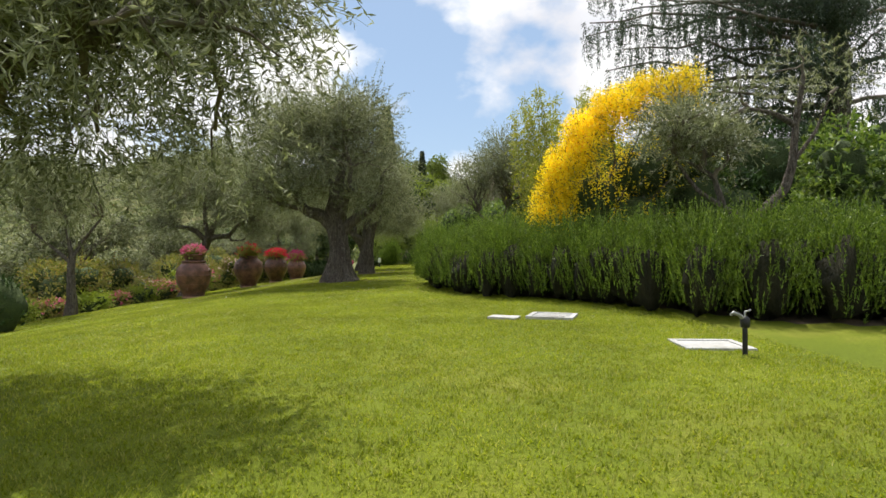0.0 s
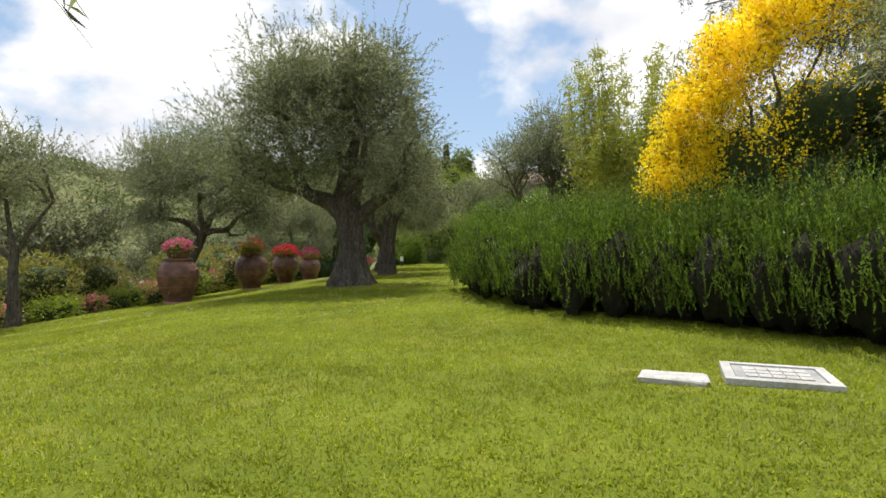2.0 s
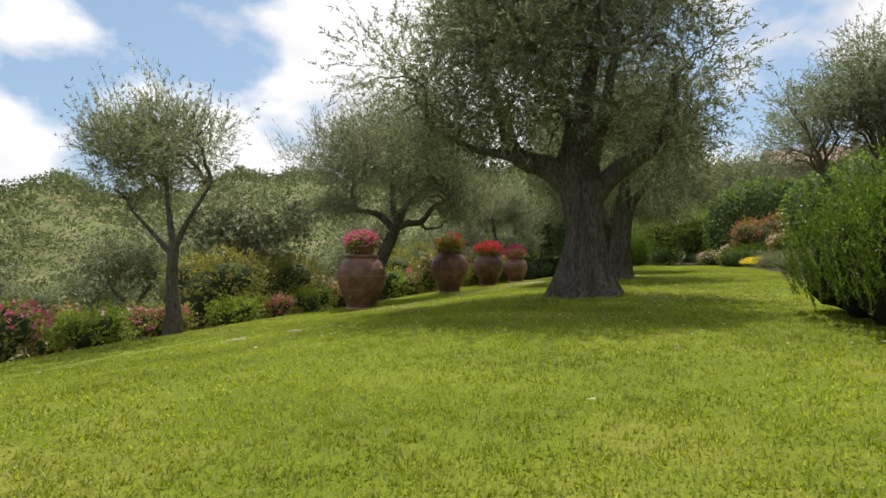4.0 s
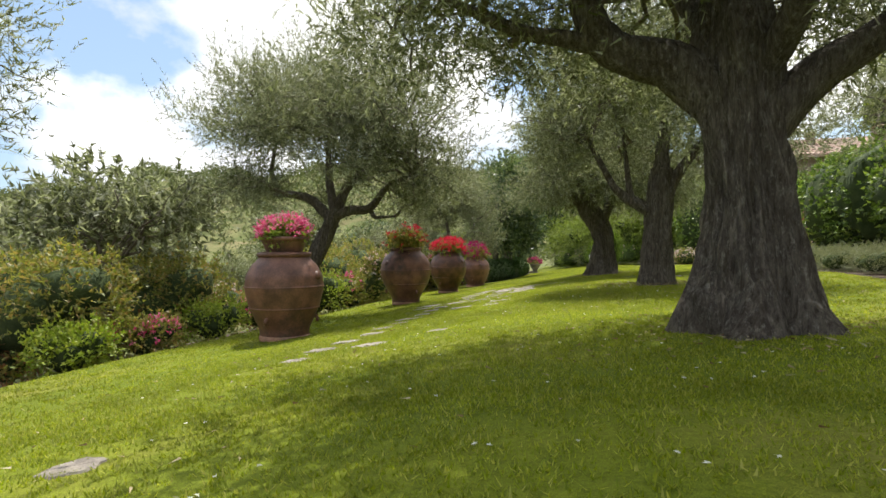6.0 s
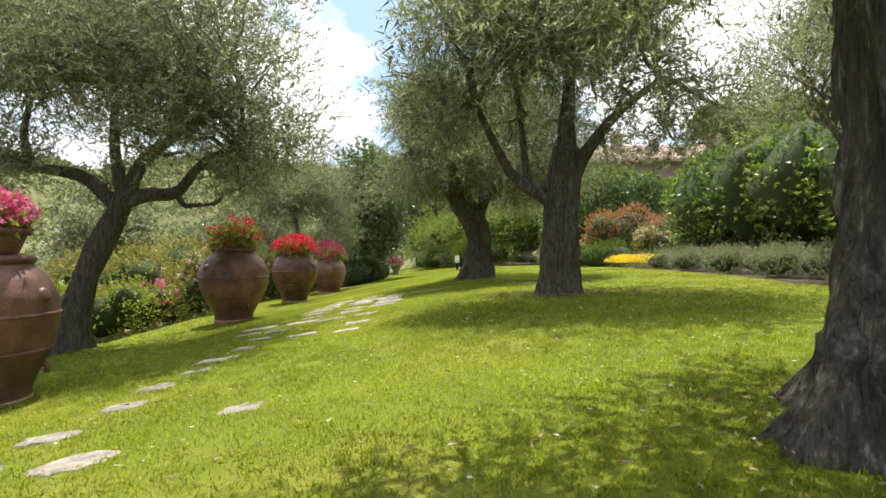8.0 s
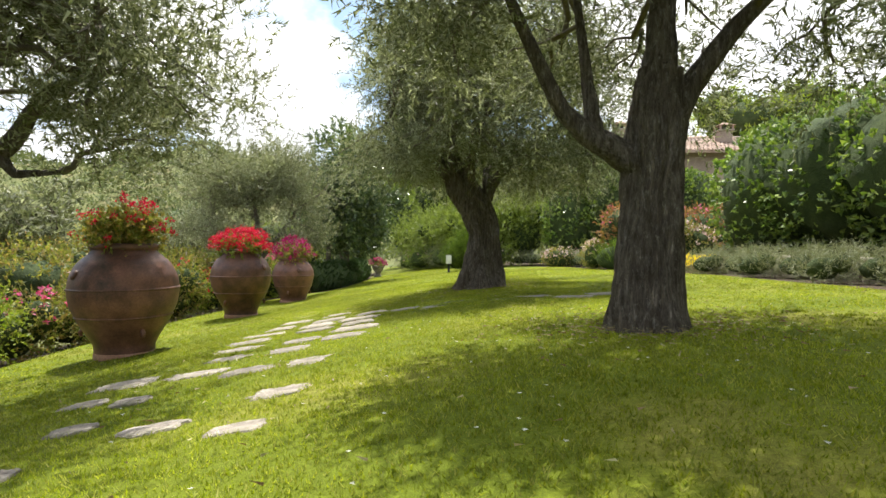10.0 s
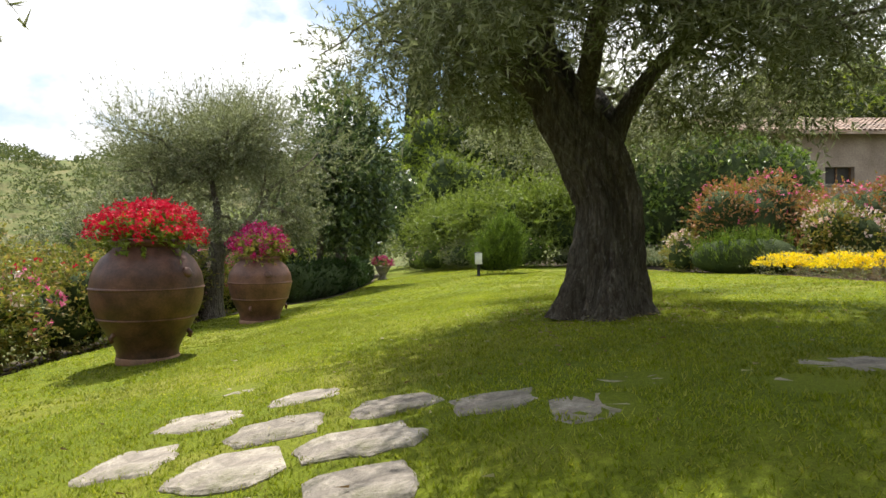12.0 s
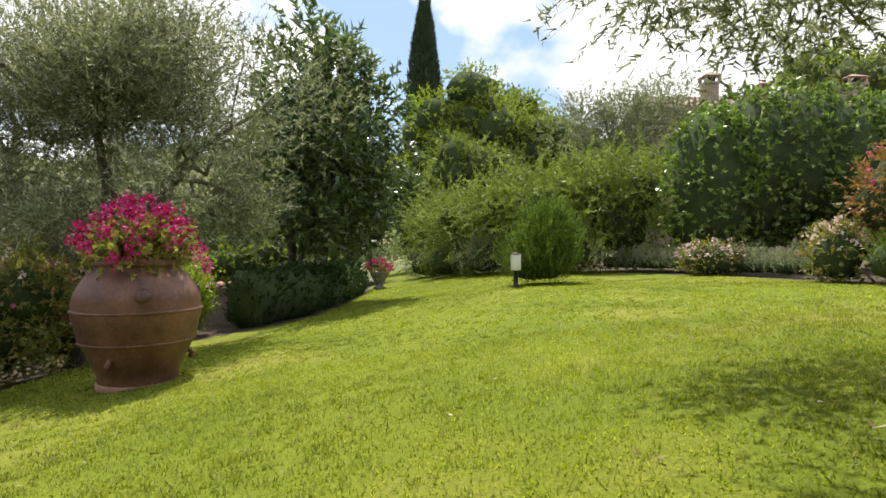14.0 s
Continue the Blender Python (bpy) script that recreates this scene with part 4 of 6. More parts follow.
# ---- jars ----
def jar(x, y, h, w, profile, label, turn=0):
    z = gz1(x, y)
    ob = thing("terracotta_jar", x, y, z - 0.02, label, "jar", "terracotta jars along the path", "", turn)
    pr = [(r * w / 2, q * h) for r, q in profile]
    body = smooth_profile(pr, 44)
    part("body", lathe(body, 56, 0.006), "terracotta", ob, "", True)
    fr = pr[0][0]
    part("foot", lathe([(0.01, 0.0), (fr * 1.04, 0.0), (fr * 1.07, 0.02), (fr * 1.06, 0.06 * h), (fr * 1.0, 0.075 * h), (fr * 0.9, 0.078 * h)], 48), "terracotta_pale", ob, "pale worn foot ring", True)
    nr = pr[-1][0]
    part("rim", lathe([(nr * 0.80, 0.93 * h), (nr * 0.84, 0.995 * h), (nr * 0.95, 1.015 * h), (nr * 1.08, 1.005 * h), (nr * 1.12, 0.98 * h), (nr * 1.06, 0.955 * h), (nr * 0.96, 0.95 * h)], 48, 0.004), "terracotta", ob, "", True)
    part("soil", lathe([(0.001, 0.955 * h), (nr * 0.5, 0.96 * h), (nr * 0.86, 0.945 * h)], 32), "soil", ob, "dark potting soil", True)
    for q in (0.62, 0.38):
        rr = np.interp(q * h, body[:, 1], body[:, 0])
        part("band", lathe([(rr * 0.99, q * h - 0.018), (rr + 0.008, q * h - 0.008), (rr + 0.010, q * h + 0.004), (rr * 0.99, q * h + 0.016)], 56), "terracotta", ob, "", True)
    rl = np.interp(0.24 * h, body[:, 1], body[:, 0])
    for a in (0.1, 2.2, 4.3):
        V, Fc = tube([(-0.05, 0, 0), (-0.03, 0, 0.035), (0.03, 0, 0.035), (0.05, 0, 0)], [0.022, 0.024, 0.024, 0.022], 8)
        Rm = np.array(Euler((0, math.pi / 2 - 0.7, a)).to_matrix())
        part("lug", (V @ Rm.T + np.array([rl * math.cos(a), rl * math.sin(a), 0.24 * h]), Fc), "terracotta", ob, "", True)
    rr = np.interp(0.75 * h, body[:, 1], body[:, 0])
    for a in (-0.35, 2.8):
        V, Fc = lathe([(0.001, 0.022), (0.03, 0.02), (0.055, 0.012), (0.06, -0.03)], 16)
        Rm = np.array(Euler((0, 1.15, a)).to_matrix())
        part("medallion", (V @ Rm.T + np.array([rr * math.cos(a), rr * math.sin(a), 0.75 * h]), Fc), "terracotta", ob, "", True)
    return ob


def bouquet(x, y, z, r, h, petal, label, n=260, leaf_n=420, group="flowers in the jars", leaf_mat="fern", size=0.045):
    """A mound of flowers: foliage below, blossom heads on top."""
    ob = thing("flowering_plant", x, y, z, label, "flowers", group)
    C = np.array([(0, 0, h * 0.30), (r * 0.35, 0, h * 0.34), (-r * 0.4, 0.05, h * 0.32), (0, r * 0.35, h * 0.3), (0, -r * 0.4, h * 0.28)])
    R = np.array([(r * 0.7, r * 0.7, h * 0.4)] + [(r * 0.55, r * 0.55, h * 0.36)] * 4)
    geo, _ = sprays(C, R, leaf_n, 0.12, 7, 0.05, 0.035, 0.5, 0.3, 0.6)
    part("foliage", geo, leaf_mat, ob)
    d = rand_dirs(n)
    d[:, 2] = np.abs(d[:, 2]) ** 0.7
    c = d * np.array([r, r, h * 0.8]) * rng.uniform(0.82, 1.08, (n, 1)) + np.array([0, 0, h * 0.15])
    P = np.repeat(c, 16, 0) + rng.normal(size=(n * 16, 3)) * size * 0.6
    part("blossoms", leaves(P, np.repeat(d, 16, 0) * 0.5 + rng.normal(size=(n * 16, 3)), size * 0.75, size * 0.7), petal, ob)
    return ob


ROUND = [(0.52, 0.0), (0.55, 0.07), (0.53, 0.11), (0.60, 0.17), (0.80, 0.32), (0.95, 0.47), (1.0, 0.60), (0.96, 0.73), (0.82, 0.85), (0.66, 0.91), (0.58, 0.94), (0.57, 0.98)]
TALL = [(0.60, 0.0), (0.63, 0.07), (0.62, 0.12), (0.72, 0.22), (0.90, 0.40), (1.0, 0.60), (0.97, 0.74), (0.82, 0.87), (0.66, 0.93), (0.62, 0.98)]
P1, P2, P3, P4 = (-7.61, 17.64), (-7.74, 23.06), (-7.79, 27.09), (-7.66, 30.41)
jar(*P1, 1.14, 1.02, TALL, "large weathered terracotta jar with a potted plant in its mouth", 20)
jar(*P2, 1.27, 1.14, ROUND, "large dark weathered terracotta jar with red flowers", 75)
jar(*P3, 1.24, 1.07, ROUND, "large round terracotta jar full of red geraniums", 0)
jar(*P4, 1.06, 0.99, TALL, "reddish terracotta jar with magenta flowers", 140)
zt = gz1(*P1) + 1.06
pot = thing("flowerpot", P1[0], P1[1], zt, "small terracotta flowerpot set into the mouth of a jar", "flowerpot")
part("body", lathe([(0.20, 0.0), (0.24, 0.1), (0.28, 0.2), (0.30, 0.26), (0.26, 0.26), (0.24, 0.2), (0.01, 0.19)], 32), "terracotta", pot, "", True)
part("rim", lathe([(0.28, 0.22), (0.315, 0.225), (0.32, 0.27), (0.27, 0.275)], 32), "terracotta", pot, "", True)
bouquet(P1[0], P1[1], zt + 0.22, 0.33, 0.36, "pink", "mound of pink geraniums in a flowerpot", 130, 500, size=0.04)
bouquet(P2[0], P2[1], gz1(*P2) + 1.2, 0.46, 0.62, "red", "dark red flowers among trailing leaves in a jar", 46, 1100, leaf_mat="rose_leaf", size=0.04)
bouquet(P3[0], P3[1], gz1(*P3) + 1.13, 0.52, 0.50, "red", "bright red geraniums over green leaves in a jar", 260, 700, leaf_mat="fern", size=0.038)
bouquet(P4[0], P4[1], gz1(*P4) + 0.93, 0.47, 0.66, "magenta", "magenta petunias spilling from a jar", 130, 800, leaf_mat="rose_leaf", size=0.042)

# ---- shrubs behind the rosemary ----
def broom(x, y):
    z = gz1(x, y)
    ob = thing("broom_bush", x, y, z, "tall broom bush covered in bright yellow blossom", "shrub")
    C = np.array([(-1.1, 0, 1.35), (-0.95, -0.1, 1.9), (-0.65, -0.1, 2.4), (-0.2, -0.1, 2.8), (0.35, 0, 3.05), (0.95, 0, 3.15), (-0.5, 0.2, 1.5), (0.3, 0.3, 2.0), (1.0, 0.3, 2.2), (0.2, 0.2, 1.2), (1.3, 0.2, 1.5)])
    R = np.array([(0.38, 0.4, 0.42)] * 6 + [(0.65, 0.6, 0.6)] * 5)
    # dark-coloured filler lobes imitate the shade deep in the bush
    part("shade_fill", join(*[blob(c, r * 0.7, 2, 0.3) for c, r in zip(C[6:], R[6:])]), "core", ob, "", True)
    geo, _ = sprays(C, R * 1.05, 2600, 0.3, 9, 0.06, 0.008, 0.5, 0.3, 0.2)
    part("foliage", geo, "broom_green", ob)
    n = 2700
    k = rng.choice(11, n, p=[0.15, 0.16, 0.16, 0.16, 0.14, 0.11, 0.05, 0.04, 0.02, 0.01, 0.0])
    d = unit(rand_dirs(n) + np.array([-0.5, -0.5, 0.45]))
    c = C[k] + d * R[k] * rng.uniform(0.55, 1.25, (n, 1))
    P = np.repeat(c, 14, 0) + rng.normal(size=(n * 14, 3)) * np.array([0.035, 0.035, 0.06])
    part("blossoms", leaves(P, rng.normal(size=(n * 14, 3)), 0.03, 0.027), "yellow", ob)
    for i in range(9):
        part("stem", tube(bend((rng.uniform(-0.2, 0.4), 0.2, 0), C[i % 11], 7, -0.05, 0.07), np.linspace(0.035, 0.01, 7), 6), "twig", ob, "", True)


broom(2.95, 9.2)

# the twisted olive among the shrubs
olive(4.05, 7.6, "small twisted olive tree with bare grey limbs behind the hedge", [(0, 0, 0), (-0.02, 0, 0.8), (0.05, 0, 1.15), (0.48, 0, 1.5), (0.6, 0, 1.9), (0.65, 0, 2.5), (0.75, 0, 3.1)], [0.09, 0.075, 0.065, 0.058, 0.05, 0.04, 0.025],
      [([(0.05, 0, 1.1), (-0.35, -0.05, 1.3), (-0.7, -0.1, 1.5), (-1.0, -0.1, 1.9)], 0.045, 0.018), ([(-0.35, -0.05, 1.3), (-0.5, -0.1, 1.7), (-0.95, 0, 2.0)], 0.045, 0.02),
       ([(0.63, 0, 2.4), (0.35, 0, 2.55), (0.0, 0, 2.62)], 0.045, 0.018), ([(0.6, 0, 1.9), (0.9, 0, 2.3), (1.1, 0, 2.8)], 0.03, 0.012)],
      (-0.75, 0, 2.2), (0.8, 0.5, 0.55), 14, 1000, size=0.45, side=22, flare=0.4, length=0.3, extra=[(0.7, 0, 3.2, 0.5, 0.5, 0.35), (-0.1, 0, 2.75, 0.45, 0.4, 0.3), (1.2, 0, 2.9, 0.4, 0.4, 0.35)])

shrub("evergreen_shrub", 4.4, 9.6, gz1(4.4, 9.6), "dark shady evergreen shrubs behind the hedge", "shrub",
      [(-1.2, 0.5, 0.9, 1.2, 0.9, 1.1), (0.6, 0.6, 1.0, 1.3, 0.9, 1.2), (2.4, 0.4, 1.1, 1.4, 0.9, 1.3), (4.4, 0.2, 1.2, 1.5, 1, 1.4), (0.0, 1.2, 1.9, 1.2, 0.8, 0.9), (2.0, 1.2, 2.2, 1.4, 0.8, 1.0), (4.0, 0.9, 2.3, 1.4, 0.8, 1.1)],
      "box", 4200, 0.08, 0.036, per=6, core_size=0.66)
shrub("laurel_bush", 5.7, 8.4, gz1(5.7, 8.4), "light green leafy laurel behind the rosemary hedge", "shrub", [(0, 0, 0.9, 0.6, 0.5, 0.9), (0.3, 0.2, 1.9, 0.55, 0.5, 0.75), (0.9, 0.1, 1.2, 0.6, 0.5, 1.0)], "ivy", 900, 0.1, 0.05, per=6, core_size=0.6)


def cedar(x, y):
    z = gz1(x, y)
    ob = thing("cedar_tree", x, y, z, "tall dark weeping cedar with drooping branches", "tree")
    part("trunk", trunk_geo([(0, 0, 0), (0.05, 0, 3), (0, 0, 6), (0, 0, 10)], [0.32, 0.26, 0.2, 0.1], 24, 0.08, 0.4), "bark", ob, "", True)
    Ps, Ds = [], []
    for i in range(84):
        h = rng.uniform(1.4, 10)
        a = math.pi + rng.uniform(-1.5, 1.5) if i % 4 else rng.uniform(0, 6.28)
        ln = rng.uniform(0.8, 1.0) * (5.6 - 0.42 * h)
        if i < 9:
            h, a, ln = 4.3 + 0.28 * i, math.pi + (i % 5 - 2) * 0.17, rng.uniform(4.7, 5.9)
        tip = np.array([math.cos(a) * ln, math.sin(a) * ln * 0.8, h + 0.25])
        line = bend((0, 0, h), tip, 9, -0.05, 0.03)
        part("branch", tube(line, np.linspace(0.06, 0.012, 9), 6), "twig", ob, "", True)
        n = int(64 * ln / 3)
        s = rng.uniform(0.05, 1, n)
        root = np.stack([np.interp(s, np.linspace(0, 1, 9), line[:, q]) for q in range(3)], 1)
        root[:, :2] += rng.normal(size=(n, 2)) * 0.14
        drop = rng.uniform(0.3, 1.0, n)
        u = rng.uniform(0, 1, (n, 34))
        P = root[:, None] + np.stack([rng.normal(size=u.shape) * 0.02, rng.normal(size=u.shape) * 0.02, -u * drop[:, None]], -1)
        Ps.append(P.reshape(-1, 3))
        Ds.append((rng.normal(size=(n * 34, 3)) * 0.6 + np.array([0, 0, -0.8])))
    P, D = np.concatenate(Ps), np.concatenate(Ds)
    part("crown", leaves(P, D, 0.085, 0.02), "cedar", ob, "dark hanging needle curtains")


cedar(8.9, 12.9)


def bamboo(x, y):
    z = gz1(x, y)
    ob = thing("bamboo_clump", x, y, z, "yellow-green feathery bamboo clump", "shrub")
    Ps, Ds = [], []
    for i in range(46):
        a, r = rng.uniform(0, 6.28), rng.uniform(0, 1.1)
        h = rng.uniform(3.2, 6.3)
        tip = np.array([math.cos(a) * (r + 0.6), math.sin(a) * (r + 0.6), h])
        line = bend((math.cos(a) * r, math.sin(a) * r, 0), tip, 10, -0.05, 0.02)
        part("cane", tube(line, np.linspace(0.016, 0.005, 10), 5), "bamboo", ob, "", True)
        n = 520
        s = np.clip(rng.integers(3, 15, n) / 15 + rng.normal(size=n) * 0.012, 0.15, 1.0)
        root = np.stack([np.interp(s, np.linspace(0, 1, 10), line[:, q]) for q in range(3)], 1)
        Ps.append(root + rng.normal(size=(n, 3)) * np.array([0.22, 0.22, 0.08]) * (1.2 - s[:, None] * 0.8))
        Ds.append(rng.normal(size=(n, 3)) + np.array([0, 0, -0.5]))
    part("foliage", leaves(np.concatenate(Ps), np.concatenate(Ds), 0.14, 0.036), "bamboo", ob)


bamboo(3.75, 18.0)
olive(2.0, 21.6, "silvery olive tree behind the planted bed", [(0, 0, 0), (0.05, 0, 0.7), (0, 0, 1.4)], [0.2, 0.16, 0.13], [([(0, 0, 1.3), (-0.6, 0, 2.2)], 0.09, 0.04), ([(0, 0, 1.3), (0.5, 0, 2.4)], 0.09, 0.04)],
      (0, 0, 3.3), (2.0, 1.7, 1.95), 34, 5200, size=0.4, side=20, up=0.8)

shrub("bay_bush", 1.7, 18.9, gz1(1.7, 18.9), "rounded leafy green shrub at the edge of the bed", "shrub", [(0, 0, 0.8, 0.8, 0.8, 0.85), (0.6, 0.6, 1.1, 0.8, 0.8, 0.9), (0.9, 1.6, 0.9, 0.8, 0.8, 0.9)], "ivy", 1500, 0.08, 0.05, per=6, core_size=0.7)
# ---- ivy mounds, beds and borders on the house side ----
shrub("ivy_mound", 3.6, 26.0, gz1(3.6, 26), "great clipped mound of glossy green ivy", "hedge",
      [(-0.35, 2.4, 1.55, 1.6, 1.5, 1.6), (0.1, 1.0, 1.7, 1.8, 1.6, 1.7), (0.5, -0.8, 1.8, 1.9, 1.6, 1.75), (0.7, -2.6, 1.8, 1.9, 1.6, 1.75), (1.0, -4.2, 1.9, 2.0, 1.7, 1.8)],
      "ivy", 5200, 0.095, 0.075, per=5, up=0.1, shell=0.92, length=0.14, core_size=0.92)
shrub("ivy_mound", 2.1, 37.9, gz1(2.1, 37.9), "broad ivy-covered mound with bright new leaves", "hedge",
      [(-1.3, 0, 1.75, 0.95, 1.0, 1.8), (-0.5, 0.1, 2.15, 1.0, 1.1, 1.8), (0.4, 0.1, 2.35, 1.1, 1.1, 1.8), (1.3, 0, 2.3, 1.0, 1.1, 1.75), (2.3, 0.1, 2.15, 1.1, 1.0, 1.7), (3.3, 0.3, 2.0, 1.1, 1.0, 1.6)],
      "ivy", 5200, 0.10, 0.08, per=5, up=0.2, shell=0.92, length=0.14, core_size=0.9)
shrub("russet_shrub", 1.75, 33.3, gz1(1.75, 33.3), "russet-leaved rose bush with red blooms", "shrub",
      [(0, 0, 0.9, 0.95, 0.8, 0.95), (0.55, 0.1, 1.35, 0.7, 0.6, 0.75), (-0.5, 0.0, 1.15, 0.6, 0.6, 0.75), (1.2, 0.0, 0.9, 0.7, 0.6, 0.8)], "red_leaf", 1700, 0.06, 0.035, ("pink", 90, 0.05), per=7, length=0.2)
shrub("russet_shrub", 3.0, 32.0, gz1(3.0, 32), "russet-leaved rose bush with pink blooms", "shrub", [(0, 0, 0.8, 0.9, 0.8, 0.85), (0.8, 0, 1.0, 0.8, 0.7, 0.8)], "red_leaf", 1000, 0.06, 0.035, ("pink", 70, 0.05), per=7, length=0.2)
shrub("white_rose", 2.3, 30.9, gz1(2.3, 30.9), "rose bush with creamy white blooms", "shrub", [(0, 0, 0.55, 0.6, 0.5, 0.55), (-0.3, 0.1, 0.8, 0.4, 0.4, 0.4)], "rose_leaf", 700, 0.05, 0.035, ("pale", 80, 0.07))
hedge("rosemary_clump", np.array([(0.75, 32.6), (1.0, 32.2), (1.5, 31.9)]), 0.5, 0.75, "bright green rosemary clump at the lawn's edge", "rosemary", 800, 22, 0.05, 0.012)
shrub("pale_rose", 0.55, 33.6, gz1(0.55, 33.6), "low bush of pale pink roses", "shrub", [(0, 0, 0.4, 0.4, 0.4, 0.45)], "rose_leaf", 300, 0.05, 0.035, ("pale", 50, 0.06))
shrub("pale_rose", 0.15, 36.4, gz1(0.15, 36.4), "low bush of pale pink roses", "shrub", [(0, 0, 0.3, 0.7, 0.4, 0.35)], "rose_leaf", 300, 0.05, 0.035, ("pale", 60, 0.07))
for k in range(9):
    x, y = 1.25 + 0.25 * math.sin(k * 1.7), 28.2 + 0.42 * k
    shrub("yellow_flowers", x, y, gz1(x, y), "low cushion of bright yellow flowers in a bed", "flowers", [(0, 0, 0.16, 0.36, 0.34, 0.18), (0.2, 0.1, 0.2, 0.25, 0.25, 0.17)], "grey_leaf", 110, 0.04, 0.012, ("yellow", 260, 0.035), "yellow cushions", core=False)
for k in range(16):
    x, y = 1.35 + 0.2 * math.sin(k * 2.1) + (0.35 if k % 3 == 0 else 0), 19.8 + 0.58 * k
    shrub("santolina", x, y, gz1(x, y), "low silvery grey cushion plant edging the bed", "shrub", [(0, 0, 0.2, 0.38, 0.36, 0.26), (0.1, -0.2, 0.26, 0.25, 0.25, 0.22)], "grey_leaf", 420, 0.06, 0.008, None, "grey cushions", core_size=0.6, up=1.0)
kerb = thing("edging_wall", 1.75, 24.5, gz1(1.75, 24.5), "low rough stone edging below the ivy", "wall", kind="structure")
for k in range(24):
    w = rng.uniform(0.36, 0.46)
    V, Fc = block(-0.14, -w / 2, -0.15, 0.14 + rng.uniform(-0.02, 0.02), w / 2, rng.uniform(0.28, 0.36), 0.03)
    V = V + np.array([0, -5.0 + 0.46 * k, 0]) + rng.normal(size=V.shape) * 0.004
    part("stone", (V, Fc), "stone", kerb)

hedge("lavender_border", np.array([(1.05, 34.6), (0.75, 35.8), (0.3, 37.0), (-0.25, 38.2), (-0.9, 39.4)]), 0.36, 0.42, "low border of lavender and leafy plants along the lawn", "grey_leaf", 900, 16, 0.06, 0.012, 0.3, 0.2, 0.6)
# feathery hedge and greenery across the end of the lawn
for k, (x, y, s) in enumerate([(-0.6, 39.6, 1.15), (-1.8, 40.3, 1.1), (-3.0, 41.4, 1.05), (-4.2, 43.0, 1.0), (-5.0, 45.5, 1.05)]):
    shrub("feathery_shrub", x, y, gz1(x, y), "feathery light green arching shrub", "shrub", [(0, 0, 1.0 * s, 0.9 * s, 0.8, 1.0 * s), (-0.5, 0.1, 1.6 * s, 0.6, 0.6, 0.7 * s), (0.5, -0.1, 1.7 * s, 0.7, 0.6, 0.7 * s)],
          "fern", 620, 0.11, 0.036, None, "feathery shrubs", per=26, up=0.15, length=0.95, shell=0.35, core_size=0.6)
for k, (x, y) in enumerate([(-2.2, 39.3), (-3.9, 41.2), (-4.9, 42.6), (-5.5, 44.6)]):
    shrub("lavender_bush", x, y, gz1(x, y), "grey-green lavender bush at the lawn's edge", "shrub", [(0, 0, 0.45, 0.7, 0.6, 0.5), (0.4, 0, 0.55, 0.5, 0.5, 0.5)], "grey_leaf" if k % 2 else "rosemary", 700, 0.08, 0.012, ("pale", 24, 0.05), "lavender bushes", up=0.9, length=0.24, core_size=0.7)


def tree(name, x, y, label, height, crown_c, crown_r, lobes, count, mat, ll, lw, trunks=1, per=10, size=0.42, length=0.4, group="", core=False, up=0.3, droop=0.5, category="tree", trunk_r=0.14):
    z = gz1(x, y) - 0.05
    ob = thing(name, x, y, z, label, category, group)
    C, R = crown_lobes(crown_c, crown_r, lobes, size)
    for i in range(trunks):
        o = (i - (trunks - 1) / 2) * 0.7
        part("trunk", trunk_geo([(o, 0, 0), (o * 0.9, 0, height * 0.25), (o * 0.6, 0, height * 0.5)], [trunk_r, trunk_r * 0.8, trunk_r * 0.6], 16, 0.1, 0.4), "bark", ob, "", True)
    for c in C[:: 2]:
        part("branch", tube(bend((0, 0, height * 0.4), c, 6, -0.05, 0.08), np.linspace(trunk_r * 0.4, 0.012, 6), 5), "twig", ob, "", True)
    # optional dark filler: the crown's inner shade comes from its colour
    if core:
        tagged(part("shade_fill", join(*[blob(c, r * 0.72, 2, 0.25) for c, r in zip(C, R)]), "core", ob, "", True), kind="stuff")
    geo, _ = sprays(C, R, count, length, per, ll, lw, up, 0.45, droop)
    part("crown", geo, mat, ob)
    return ob


tree("loquat_tree", -7.75, 37.2, "dark broad-leaved loquat tree with several stems", 5.2, (0.15, 0, 3.0), (1.6, 1.3, 2.6), 38, 4300, "loquat", 0.17, 0.06, 2, 9, length=0.3, size=0.4, trunk_r=0.1)
tree("loquat_tree", -8.6, 41.5, "dark broad-leaved tree shading the path", 4.0, (0, 0, 2.4), (1.5, 1.4, 1.6), 20, 1700, "loquat", 0.16, 0.055, 2, 9, length=0.3, trunk_r=0.1)
tree("evergreen_oak", -8.6, 47.0, "dark evergreen tree at the end of the path", 5.0, (0, 0, 2.7), (2.2, 1.8, 2.2), 24, 2200, "box", 0.13, 0.06, 2, 9, core=True)
tree("evergreen_oak", -6.0, 54.0, "dark evergreen tree behind the lawn", 5.0, (0, 0, 2.6), (2.6, 1.8, 2.4), 24, 2200, "loquat", 0.16, 0.07, 1, 9, core=True)
tree("acacia_tree", 0.6, 54.0, "tall acacia with bright yellow-green leaves", 8.4, (0, 0, 5.2), (2.8, 2.2, 2.8), 28, 3600, "acacia", 0.15, 0.06, 1, 10, core=True, size=0.38)
tree("evergreen_oak", -3.6, 47.5, "leafy green tree at the end of the lawn", 5.0, (0, 0, 3.0), (2.2, 1.6, 2.0), 22, 2600, "fern", 0.13, 0.06, 1, 10, core=True)
